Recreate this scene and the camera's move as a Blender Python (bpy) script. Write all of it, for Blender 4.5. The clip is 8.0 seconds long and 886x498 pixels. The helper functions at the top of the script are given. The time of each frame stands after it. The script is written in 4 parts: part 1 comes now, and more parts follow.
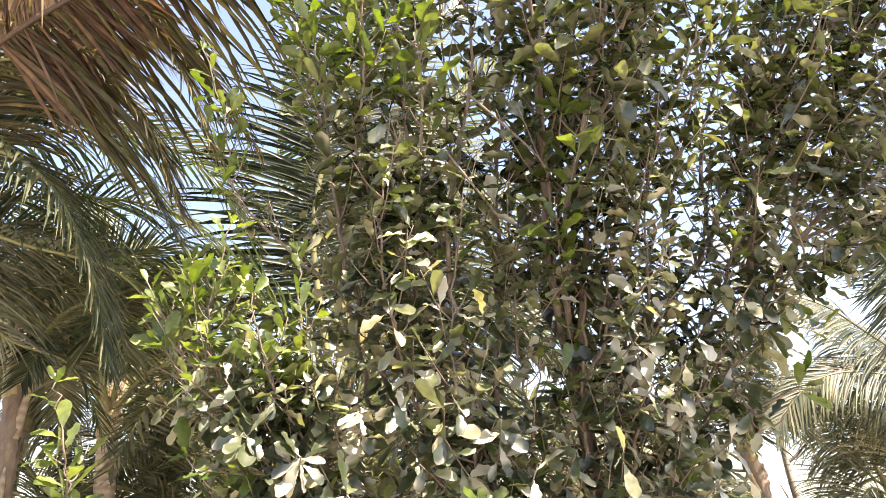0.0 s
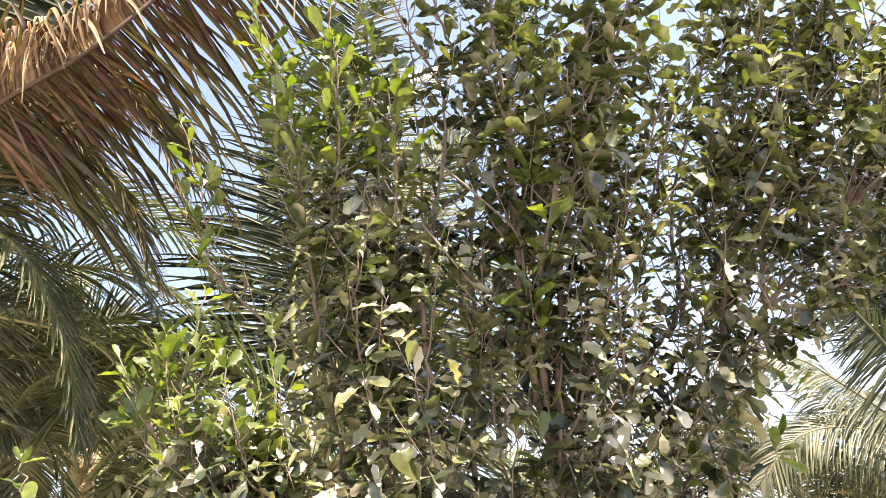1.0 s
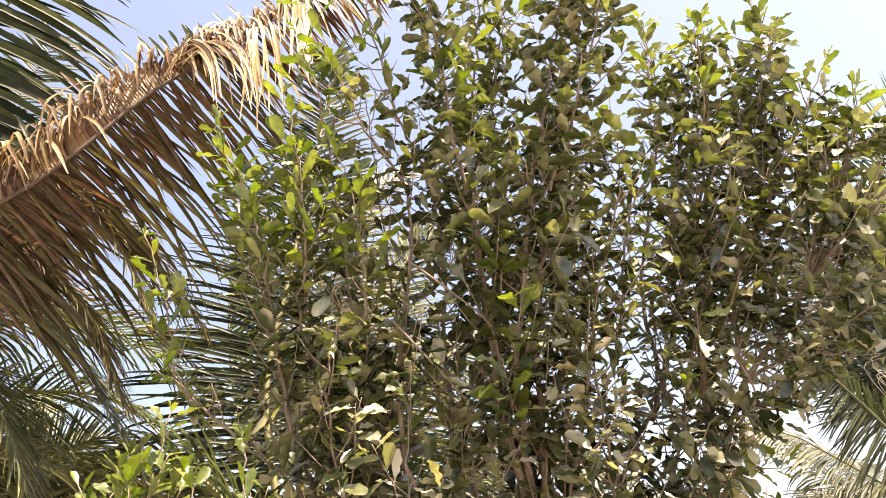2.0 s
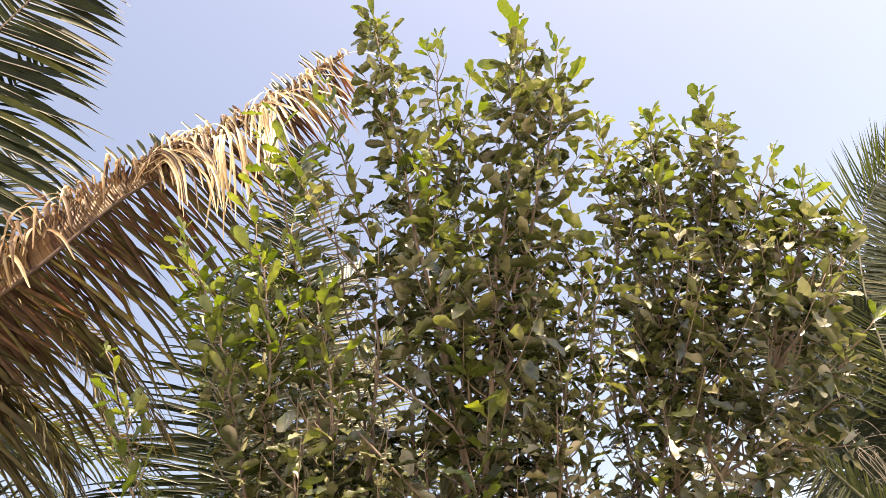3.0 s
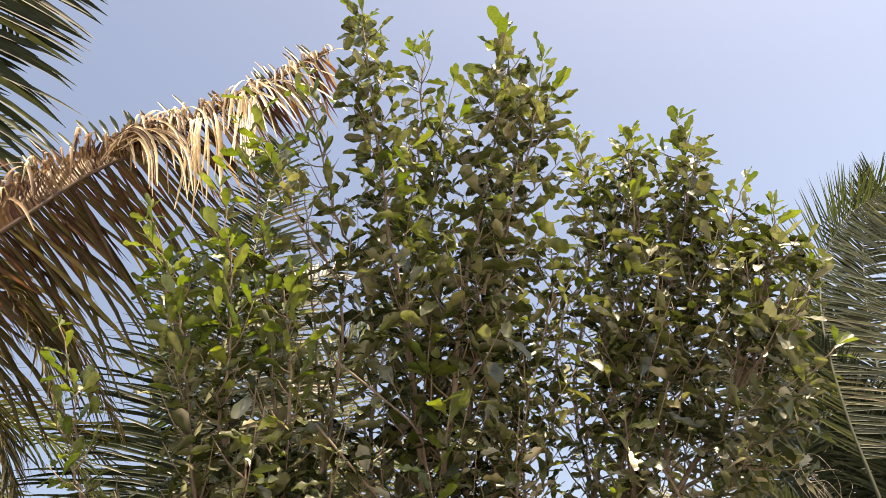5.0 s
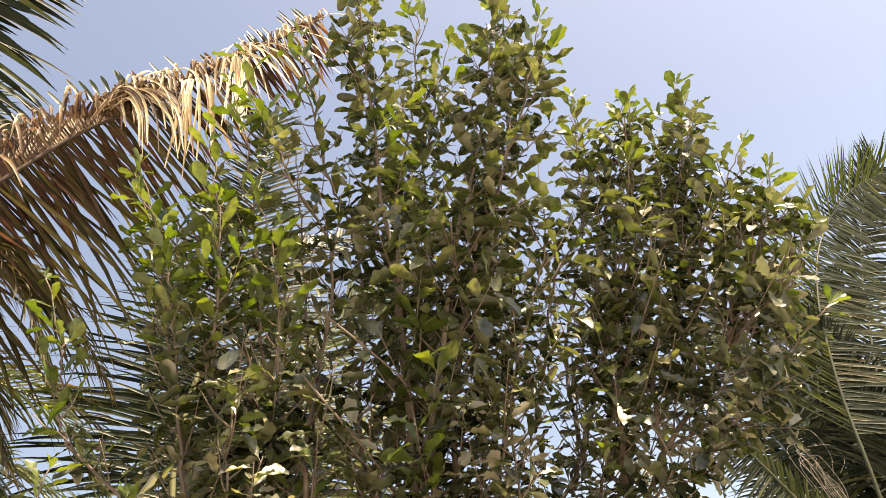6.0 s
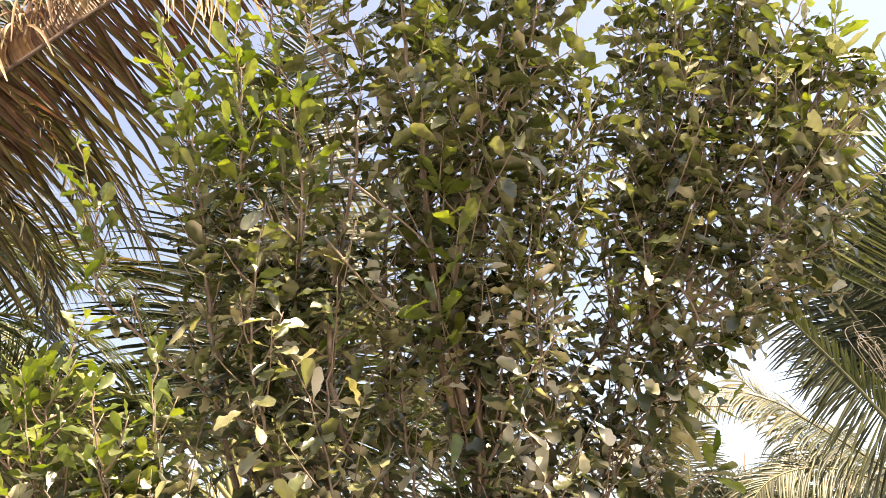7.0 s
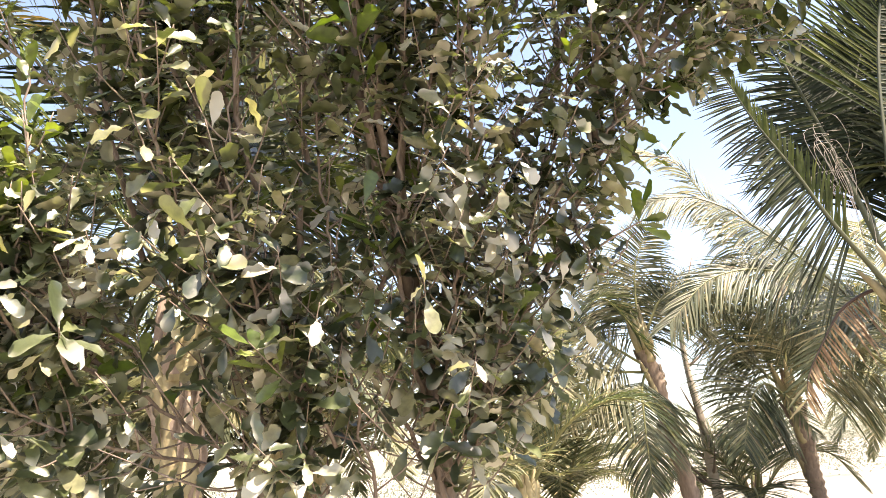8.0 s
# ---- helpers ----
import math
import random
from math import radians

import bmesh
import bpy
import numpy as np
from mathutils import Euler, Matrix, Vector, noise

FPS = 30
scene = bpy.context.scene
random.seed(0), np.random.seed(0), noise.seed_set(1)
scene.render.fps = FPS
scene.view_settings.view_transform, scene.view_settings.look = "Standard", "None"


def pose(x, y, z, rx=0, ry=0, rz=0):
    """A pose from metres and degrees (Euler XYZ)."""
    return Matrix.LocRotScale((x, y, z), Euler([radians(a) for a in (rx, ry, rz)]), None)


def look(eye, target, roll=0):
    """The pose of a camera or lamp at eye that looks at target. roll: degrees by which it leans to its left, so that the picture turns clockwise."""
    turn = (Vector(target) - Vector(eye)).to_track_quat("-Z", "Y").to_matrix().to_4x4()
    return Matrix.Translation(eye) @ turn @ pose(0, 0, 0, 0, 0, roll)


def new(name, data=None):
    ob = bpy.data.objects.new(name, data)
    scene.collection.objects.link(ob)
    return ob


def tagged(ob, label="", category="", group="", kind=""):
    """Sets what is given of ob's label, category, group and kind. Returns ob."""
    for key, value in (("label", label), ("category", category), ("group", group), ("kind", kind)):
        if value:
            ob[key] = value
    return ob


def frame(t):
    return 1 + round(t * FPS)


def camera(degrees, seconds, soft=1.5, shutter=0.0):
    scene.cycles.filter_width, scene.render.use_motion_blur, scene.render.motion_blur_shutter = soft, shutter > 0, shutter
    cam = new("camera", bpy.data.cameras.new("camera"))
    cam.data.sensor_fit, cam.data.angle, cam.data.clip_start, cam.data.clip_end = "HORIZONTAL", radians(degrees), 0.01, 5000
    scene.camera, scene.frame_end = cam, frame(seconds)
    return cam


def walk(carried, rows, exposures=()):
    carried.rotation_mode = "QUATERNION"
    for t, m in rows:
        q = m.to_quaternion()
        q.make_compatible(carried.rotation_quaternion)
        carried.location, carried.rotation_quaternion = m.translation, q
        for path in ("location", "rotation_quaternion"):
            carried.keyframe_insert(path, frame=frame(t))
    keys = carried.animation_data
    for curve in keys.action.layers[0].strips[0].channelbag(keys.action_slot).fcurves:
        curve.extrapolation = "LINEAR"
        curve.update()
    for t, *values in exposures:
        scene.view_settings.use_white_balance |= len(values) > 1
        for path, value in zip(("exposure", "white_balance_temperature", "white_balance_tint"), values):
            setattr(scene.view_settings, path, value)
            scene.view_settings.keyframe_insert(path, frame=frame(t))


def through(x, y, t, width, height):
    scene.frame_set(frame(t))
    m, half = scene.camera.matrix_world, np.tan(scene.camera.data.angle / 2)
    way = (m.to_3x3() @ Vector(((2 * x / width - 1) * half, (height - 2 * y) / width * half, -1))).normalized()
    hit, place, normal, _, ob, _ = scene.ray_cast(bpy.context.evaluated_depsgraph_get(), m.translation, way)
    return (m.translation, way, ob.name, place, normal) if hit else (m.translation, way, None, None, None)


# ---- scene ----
cam = camera(65.2, 8.0, soft=0.3)
PATH = [
    (0, (0.08, 0.041, 1.637), (0.08, 1.885, 2.413), -1.9),
    (0.5, (0.093, 0.01, 1.65), (0.102, 1.826, 2.487), -2.5),
    (1, (0.12, -0.011, 1.679), (0.175, 1.764, 2.598), -3.4),
    (1.2, (0.141, -0.022, 1.687), (0.207, 1.74, 2.631), -4.0),
    (2.3, (0.157, 0.03, 1.673), (0.345, 1.605, 2.891), -11.0),
    (2.5, (0.205, -0.02, 1.718), (0.425, 1.53, 2.962), -11.8),
    (3, (0.235, -0.084, 1.765), (0.466, 1.407, 3.078), -13.3),
    (3.5, (0.24, -0.113, 1.768), (0.509, 1.305, 3.153), -13.0),
    (4, (0.227, -0.046, 1.765), (0.501, 1.364, 3.157), -11.9),
    (4.5, (0.202, -0.013, 1.736), (0.51, 1.443, 3.072), -11.6),
    (4.7, (0.208, -0.014, 1.736), (0.529, 1.445, 3.066), -11.5),
    (5.8, (0.236, 0.115, 1.644), (0.557, 1.561, 2.987), -11.4),
    (6, (0.255, 0.123, 1.631), (0.577, 1.608, 2.932), -10.8),
    (6.5, (0.304, 0.162, 1.596), (0.617, 1.769, 2.745), -9.3),
    (7, (0.443, 0.268, 1.554), (0.564, 1.951, 2.628), -6.2),
    (7.2, (0.561, 0.357, 1.523), (0.724, 2.068, 2.546), -2.8),
    (7.5, (0.686, 0.471, 1.445), (0.887, 2.234, 2.368), -1.7),
    (7.8, (0.683, 0.582, 1.372), (0.892, 2.413, 2.151), -4.0),
    (8, (0.643, 0.632, 1.326), (0.814, 2.528, 1.938), -4.9),
]
EXPOSURES = [(0, 2.38, 7700, 18), (1.2, 2.32, 8000, 18), (2.5, 2.12, 9500, 22), (3.5, 1.8, 9000, 19), (4.5, 1.6, 8900, 17), (6, 1.7, 9300, 17), (7, 2.19, 9500, 19), (8, 2.27, 7700, 17)]
walk(cam, [(t, look(eye, target, roll)) for t, eye, target, roll in PATH], EXPOSURES)

# ---- sky and sun ----
SUN_ELEVATION, SUN_AZIMUTH = 66.0, 128.0   # degrees; azimuth clockwise from +y

world = bpy.data.worlds.new("sky")
scene.world = world
world.use_nodes = True
wn = world.node_tree
sky = wn.nodes.new("ShaderNodeTexSky")
sky.sky_type = "NISHITA"
sky.sun_disc = False
sky.sun_elevation = radians(SUN_ELEVATION)
sky.sun_rotation = radians(SUN_AZIMUTH)
sky.air_density, sky.dust_density, sky.ozone_density = 1.0, 1.2, 1.0
wn.nodes["Background"].inputs["Strength"].default_value = 0.1
wn.links.new(sky.outputs["Color"], wn.nodes["Background"].inputs["Color"])

sun = new("sun", bpy.data.lights.new("sun", "SUN"))
sun.data.energy, sun.data.angle, sun.data.color = 5.0, radians(0.5), (1.0, 0.95, 0.86)
az, el = radians(SUN_AZIMUTH), radians(SUN_ELEVATION)
sun_way = Vector((math.sin(az) * math.cos(el), math.cos(az) * math.cos(el), math.sin(el)))
sun.matrix_world = look(sun_way * 30, (0, 0, 0))


# ---- materials ----
def material(name):
    m = bpy.data.materials.new(name)
    m.use_nodes = True
    return m, m.node_tree.nodes, m.node_tree.links


def node(nodes, kind, **values):
    n = nodes.new(kind)
    for key, value in values.items():
        n.inputs[key.replace("_", " ")].default_value = value
    return n


def ramp(nodes, links, source, stops):
    r = nodes.new("ShaderNodeValToRGB")
    while len(r.color_ramp.elements) < len(stops):
        r.color_ramp.elements.new(0.5)
    for e, (at, colour) in zip(r.color_ramp.elements, stops):
        e.position, e.color = at, (*colour, 1)
    links.new(source, r.inputs["Fac"])
    return r.outputs["Color"]


def chance(nodes, links):
    """A number from 0 to 1 that differs from piece to piece, joined or not."""
    island, ob = nodes.new("ShaderNodeNewGeometry"), nodes.new("ShaderNodeObjectInfo")
    add, part_of = nodes.new("ShaderNodeMath"), nodes.new("ShaderNodeMath")
    part_of.operation = "FRACT"
    links.new(island.outputs["Random Per Island"], add.inputs[0])
    links.new(ob.outputs["Random"], add.inputs[1])
    links.new(add.outputs[0], part_of.inputs[0])
    return part_of.outputs[0]


def mixed(nodes, links, fac, a, b, blend="MIX"):
    m = nodes.new("ShaderNodeMix")
    m.data_type, m.blend_type = "RGBA", blend
    for value, socket in ((fac, m.inputs[0]), (a, m.inputs[6]), (b, m.inputs[7])):
        if isinstance(value, (int, float)):
            socket.default_value = value
        elif isinstance(value, tuple):
            socket.default_value = (*value, 1)
        else:
            links.new(value, socket)
    return m.outputs[2]


def leaf_material(name, stops, gloss, light_through, through, dust=0.0, shine_level=0.6, dust_colour=(0.45, 0.42, 0.33), scale=30.0):
    """A thin leaf: a glossy coloured face, light shining through, dust lying in patches."""
    m, nodes, links = material(name)
    base = nodes["Principled BSDF"]
    colour = ramp(nodes, links, chance(nodes, links), stops)
    where = nodes.new("ShaderNodeTexCoord")
    fine = node(nodes, "ShaderNodeTexNoise", Scale=scale, Detail=4.0)
    broad = node(nodes, "ShaderNodeTexNoise", Scale=scale / 7, Detail=2.0)
    for n in (fine, broad):
        links.new(where.outputs["Object"], n.inputs["Vector"])
    shade = ramp(nodes, links, fine.outputs["Fac"], [(0.3, (0.62, 0.62, 0.62)), (0.7, (1.25, 1.25, 1.2))])
    colour = mixed(nodes, links, 1.0, colour, shade, "MULTIPLY")
    if dust:
        lie = ramp(nodes, links, broad.outputs["Fac"], [(0.53, (0, 0, 0)), (0.6, (dust, dust, dust))])
        colour = mixed(nodes, links, lie, colour, dust_colour)
    links.new(colour, base.inputs["Base Color"])
    base.inputs["Roughness"].default_value = gloss
    base.inputs["Specular IOR Level"].default_value = shine_level
    bump = node(nodes, "ShaderNodeBump", Strength=0.25, Distance=0.004)
    links.new(fine.outputs["Fac"], bump.inputs["Height"])
    links.new(bump.outputs["Normal"], base.inputs["Normal"])
    shine, blend = nodes.new("ShaderNodeBsdfTranslucent"), nodes.new("ShaderNodeMixShader")
    links.new(mixed(nodes, links, 1.0, colour, through, "MULTIPLY"), shine.inputs["Color"])
    blend.inputs[0].default_value = light_through
    links.new(base.outputs[0], blend.inputs[1])
    links.new(shine.outputs[0], blend.inputs[2])
    links.new(blend.outputs[0], nodes["Material Output"].inputs["Surface"])
    return m


def rough_material(name, stops, scale, roughness, relief, stretch=(1, 1, 1), rings=0.0):
    """Bark, fibre or soil: two scales of noise, with ring scars up the trunk where rings is given."""
    m, nodes, links = material(name)
    base = nodes["Principled BSDF"]
    where, turn = nodes.new("ShaderNodeTexCoord"), nodes.new("ShaderNodeMapping")
    turn.inputs["Scale"].default_value = stretch
    links.new(where.outputs["Object"], turn.inputs["Vector"])
    fine = node(nodes, "ShaderNodeTexNoise", Scale=scale, Detail=8.0, Roughness=0.65)
    broad = node(nodes, "ShaderNodeTexNoise", Scale=scale / 9, Detail=3.0)
    for n in (fine, broad):
        links.new(turn.outputs[0], n.inputs["Vector"])
    mean = nodes.new("ShaderNodeMath")
    mean.operation = "MULTIPLY_ADD"
    links.new(broad.outputs["Fac"], mean.inputs[0])
    mean.inputs[1].default_value = 0.5
    half = nodes.new("ShaderNodeMath")
    half.operation = "MULTIPLY"
    half.inputs[1].default_value = 0.5
    links.new(fine.outputs["Fac"], half.inputs[0])
    links.new(half.outputs[0], mean.inputs[2])
    height = mean.outputs[0]
    if rings:
        wave = node(nodes, "ShaderNodeTexWave", Scale=rings, Distortion=1.5, Detail=2.0)
        wave.bands_direction = "Z"
        links.new(where.outputs["Object"], wave.inputs["Vector"])
        both = nodes.new("ShaderNodeMath")
        both.operation = "MULTIPLY_ADD"
        links.new(wave.outputs["Fac"], both.inputs[0])
        both.inputs[1].default_value = 0.18
        links.new(height, both.inputs[2])
        height = both.outputs[0]
    links.new(ramp(nodes, links, height, stops), base.inputs["Base Color"])
    base.inputs["Roughness"].default_value = roughness
    bump = node(nodes, "ShaderNodeBump", Strength=0.7, Distance=relief)
    links.new(height, bump.inputs["Height"])
    links.new(bump.outputs["Normal"], base.inputs["Normal"])
    return m


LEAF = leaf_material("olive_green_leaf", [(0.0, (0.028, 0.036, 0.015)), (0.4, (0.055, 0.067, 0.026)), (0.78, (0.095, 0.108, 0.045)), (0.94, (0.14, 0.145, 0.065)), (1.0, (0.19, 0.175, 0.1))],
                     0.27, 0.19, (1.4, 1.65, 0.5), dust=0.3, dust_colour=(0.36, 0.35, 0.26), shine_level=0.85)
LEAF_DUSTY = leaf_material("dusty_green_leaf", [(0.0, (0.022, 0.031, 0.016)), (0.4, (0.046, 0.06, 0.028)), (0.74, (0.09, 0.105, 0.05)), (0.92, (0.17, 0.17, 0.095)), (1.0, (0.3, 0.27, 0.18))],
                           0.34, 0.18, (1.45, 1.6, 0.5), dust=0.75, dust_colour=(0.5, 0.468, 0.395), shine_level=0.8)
YOUNG = leaf_material("young_green_leaf", [(0.0, (0.055, 0.085, 0.018)), (0.6, (0.09, 0.13, 0.026)), (1.0, (0.16, 0.19, 0.05))],
                      0.36, 0.3, (1.45, 1.6, 0.42), dust=0.08)
FROND = leaf_material("palm_leaflet_green", [(0.0, (0.036, 0.048, 0.028)), (0.6, (0.064, 0.08, 0.044)), (0.85, (0.11, 0.12, 0.066)), (1.0, (0.2, 0.168, 0.1))],
                      0.45, 0.26, (1.2, 1.4, 0.8), dust=0.1, scale=9.0, shine_level=0.45)
# the green leaflet again with the shade of its underside put into the colour
FROND_SHADED = leaf_material("palm_leaflet_shaded", [(0.0, (0.012, 0.018, 0.011)), (0.6, (0.02, 0.029, 0.016)), (0.9, (0.034, 0.046, 0.02)), (1.0, (0.08, 0.09, 0.036))],
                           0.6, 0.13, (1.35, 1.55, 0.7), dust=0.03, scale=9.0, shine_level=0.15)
# yellowed leaflets, lightened further: distance haze is mixed into the colour
FROND_PALE = leaf_material("palm_leaflet_yellowed_hazy", [(0.0, (0.075, 0.088, 0.055)), (0.6, (0.145, 0.153, 0.095)), (0.85, (0.22, 0.21, 0.135)), (1.0, (0.38, 0.32, 0.2))],
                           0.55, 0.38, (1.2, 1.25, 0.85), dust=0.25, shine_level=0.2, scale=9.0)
# the green leaflet brightened: sun glowing through it is put into the colour
FROND_LIT = leaf_material("palm_leaflet_sunlit", [(0.0, (0.035, 0.05, 0.016)), (0.6, (0.062, 0.08, 0.025)), (1.0, (0.13, 0.14, 0.045))],
                            0.55, 0.42, (1.9, 2.1, 0.55), dust=0.05, scale=9.0, shine_level=0.25)
FROND_OLD = leaf_material("palm_leaflet_withering", [(0.0, (0.036, 0.034, 0.019)), (0.6, (0.075, 0.067, 0.033)), (0.9, (0.12, 0.108, 0.043)), (1.0, (0.19, 0.14, 0.066))],
                          0.55, 0.2, (1.4, 1.2, 0.5), dust=0.05, scale=9.0, shine_level=0.35)
FROND_DEAD = leaf_material("palm_leaflet_dead", [(0.0, (0.045, 0.024, 0.018)), (0.55, (0.085, 0.048, 0.034)), (1.0, (0.19, 0.12, 0.075))],
                           0.6, 0.3, (1.5, 0.9, 0.6), dust=0.12, scale=14.0, shine_level=0.35)
DEAD_TAN = leaf_material("palm_leaflet_tan", [(0.0, (0.12, 0.07, 0.04)), (0.5, (0.21, 0.135, 0.078)), (1.0, (0.36, 0.25, 0.145))],
                         0.55, 0.25, (1.3, 0.95, 0.6), dust=0.1, scale=14.0, shine_level=0.35)
DEAD_PALE = leaf_material("palm_leaflet_bleached", [(0.0, (0.3, 0.2, 0.1)), (0.5, (0.5, 0.39, 0.22)), (1.0, (0.66, 0.56, 0.36))],
                          0.5, 0.25, (1.2, 1.0, 0.7), dust=0.2, scale=14.0)
SCRUB = leaf_material("dry_scrub_leaf", [(0.0, (0.05, 0.062, 0.04)), (0.6, (0.085, 0.098, 0.068)), (1.0, (0.15, 0.15, 0.115))], 0.7, 0.3, (1.2, 1.2, 0.8), scale=3.0)
BARK = rough_material("grey_brown_bark", [(0.3, (0.08, 0.055, 0.043)), (0.55, (0.19, 0.145, 0.115)), (0.75, (0.36, 0.3, 0.25))], 60, 0.85, 0.006, (1, 1, 0.3))
RACHIS = rough_material("palm_rib_green", [(0.3, (0.09, 0.1, 0.035)), (0.7, (0.22, 0.21, 0.09))], 30, 0.5, 0.003, (1, 1, 0.2))
RACHIS_DARK = rough_material("palm_rib_dark_green", [(0.3, (0.035, 0.04, 0.018)), (0.7, (0.08, 0.085, 0.04))], 30, 0.5, 0.003, (1, 1, 0.2))
RACHIS_DEAD = rough_material("palm_rib_brown", [(0.3, (0.03, 0.018, 0.013)), (0.7, (0.1, 0.06, 0.04))], 30, 0.7, 0.003)
SHEATH = rough_material("palm_sheath_yellow", [(0.3, (0.17, 0.12, 0.065)), (0.52, (0.31, 0.26, 0.14)), (0.72, (0.46, 0.4, 0.28))], 14, 0.6, 0.006, (1, 1, 0.25))
FIBRE = rough_material("palm_fibre_brown", [(0.3, (0.09, 0.065, 0.05)), (0.55, (0.24, 0.18, 0.14)), (0.75, (0.42, 0.35, 0.28))], 26, 0.95, 0.015, (1, 1, 0.35))
TRUNK = rough_material("palm_trunk_bark", [(0.3, (0.14, 0.1, 0.075)), (0.55, (0.29, 0.225, 0.17)), (0.8, (0.45, 0.38, 0.3))], 18, 0.9, 0.02, rings=4.0)
PALE_BARK = rough_material("pale_bark", [(0.3, (0.26, 0.22, 0.18)), (0.7, (0.5, 0.45, 0.38))], 22, 0.85, 0.01)
SOIL = rough_material("dry_soil", [(0.3, (0.17, 0.153, 0.125)), (0.55, (0.265, 0.243, 0.205)), (0.75, (0.37, 0.34, 0.29))], 3.0, 0.95, 0.05)


# ---- mesh helpers ----
def mesh_object(name, verts, faces, mat, parent=None, label="", smooth=False):
    me = bpy.data.meshes.new(name)
    me.from_pydata(verts, [], faces)
    me.materials.append(mat)
    if smooth:
        me.polygons.foreach_set("use_smooth", [True] * len(me.polygons))
    ob = new(name, me)
    if parent:
        ob.parent = parent
    if label:
        tagged(ob, label)
    return ob


def thing(name, at, label, category, group="", kind=""):
    ob = new(name)
    ob.empty_display_size = 0.1
    ob.location = at
    return tagged(ob, label, category, group, kind)


def under(ob, parent):
    """Parents ob so that it stays where it is; the parent is a thing at a place, unturned."""
    ob.parent = parent
    at, up = Vector(parent.location), parent.parent
    while up:
        at, up = at + Vector(up.location), up.parent
    ob.location = Vector(ob.location) - at
    return ob


def curve(points, steps):
    """A smooth line through the points, evenly enough spaced."""
    p = [Vector(q) for q in points]
    p = [2 * p[0] - p[1]] + p + [2 * p[-1] - p[-2]]
    out = []
    for i in range(1, len(p) - 2):
        for k in range(steps):
            t = k / steps
            out.append(0.5 * (2 * p[i] + (p[i + 1] - p[i - 1]) * t + (2 * p[i - 1] - 5 * p[i] + 4 * p[i + 1] - p[i + 2]) * t * t
                              + (3 * p[i] - p[i - 1] - 3 * p[i + 1] + p[i + 2]) * t ** 3))
    return out + [p[-2]]


def tangents(line):
    return [(line[min(i + 1, len(line) - 1)] - line[max(i - 1, 0)]).normalized() for i in range(len(line))]


def tube(verts, faces, line, radii, sides=7, wobble=0.0, rng=None):
    """Adds a tapered tube along the line."""
    tan = tangents(line)
    side = tan[0].orthogonal().normalized()
    first = len(verts)
    for c, t, r in zip(line, tan, radii):
        side = (side - t * side.dot(t)).normalized()
        other = t.cross(side)
        for k in range(sides):
            a = 2 * math.pi * k / sides
            rr = r * (1 + (rng.uniform(-wobble, wobble) if wobble else 0))
            verts.append(c + (side * math.cos(a) + other * math.sin(a)) * rr)
    for i in range(len(line) - 1):
        for k in range(sides):
            a, b = first + i * sides + k, first + i * sides + (k + 1) % sides
            faces.append((a, b, b + sides, a + sides))
    faces.append(tuple(range(first, first + sides))[::-1])
    faces.append(tuple(range(len(verts) - sides, len(verts))))


# ---- ground ----
def ground():
    """One sheet to the horizon, finer and gently uneven near the camera."""
    edges = [-2500, -600, -150, -60] + [x * 2.5 for x in range(-16, 17)] + [60, 150, 600, 2500]
    verts = [(x, y, 0.12 * noise.noise((x * 0.15, y * 0.15, 0)) - 0.1 if max(abs(x), abs(y)) < 50 else -0.1) for y in edges for x in edges]
    n = len(edges)
    faces = [(j * n + i, j * n + i + 1, (j + 1) * n + i + 1, (j + 1) * n + i) for j in range(n - 1) for i in range(n - 1)]
    ob = mesh_object("ground", verts, faces, SOIL, smooth=True)
    tagged(ob, "dry brown soil with litter under the palms", "ground", kind="structure")


ground()


# ---- palms ----
def leaflet(p, way, normal, length, width, droop, twist, rng, fine=True):
    """Verts and faces of one narrow, folded leaflet that starts at p and sags."""
    rows = 5 if fine else 3
    verts, faces = [], []
    c, d = Vector(p), way.normalized()
    step = length / rows
    for i in range(rows + 1):
        u = i / rows
        side = d.cross(normal)
        side = side.normalized() if side.length > 1e-4 else d.orthogonal().normalized()
        up = side.cross(d).normalized()
        ang = twist * u
        side, up = side * math.cos(ang) + up * math.sin(ang), up * math.cos(ang) - side * math.sin(ang)
        w = width * 0.5 * (0.55 + 1.2 * u if u < 0.35 else 1.0 * (1 - ((u - 0.35) / 0.65) ** 1.7) + 0.03)
        if fine:
            verts += [c - side * w + up * w * 0.45, c.copy(), c + side * w + up * w * 0.45]
        else:
            verts += [c - side * w, c + side * w]
        c = c + d * step
        d = (d + Vector((0, 0, -1)) * droop * step * (0.5 + u)).normalized()
    k = 3 if fine else 2
    for i in range(rows):
        for j in range(k - 1):
            a = i * k + j
            faces.append((a, a + 1, a + 1 + k, a + k))
    return verts, faces


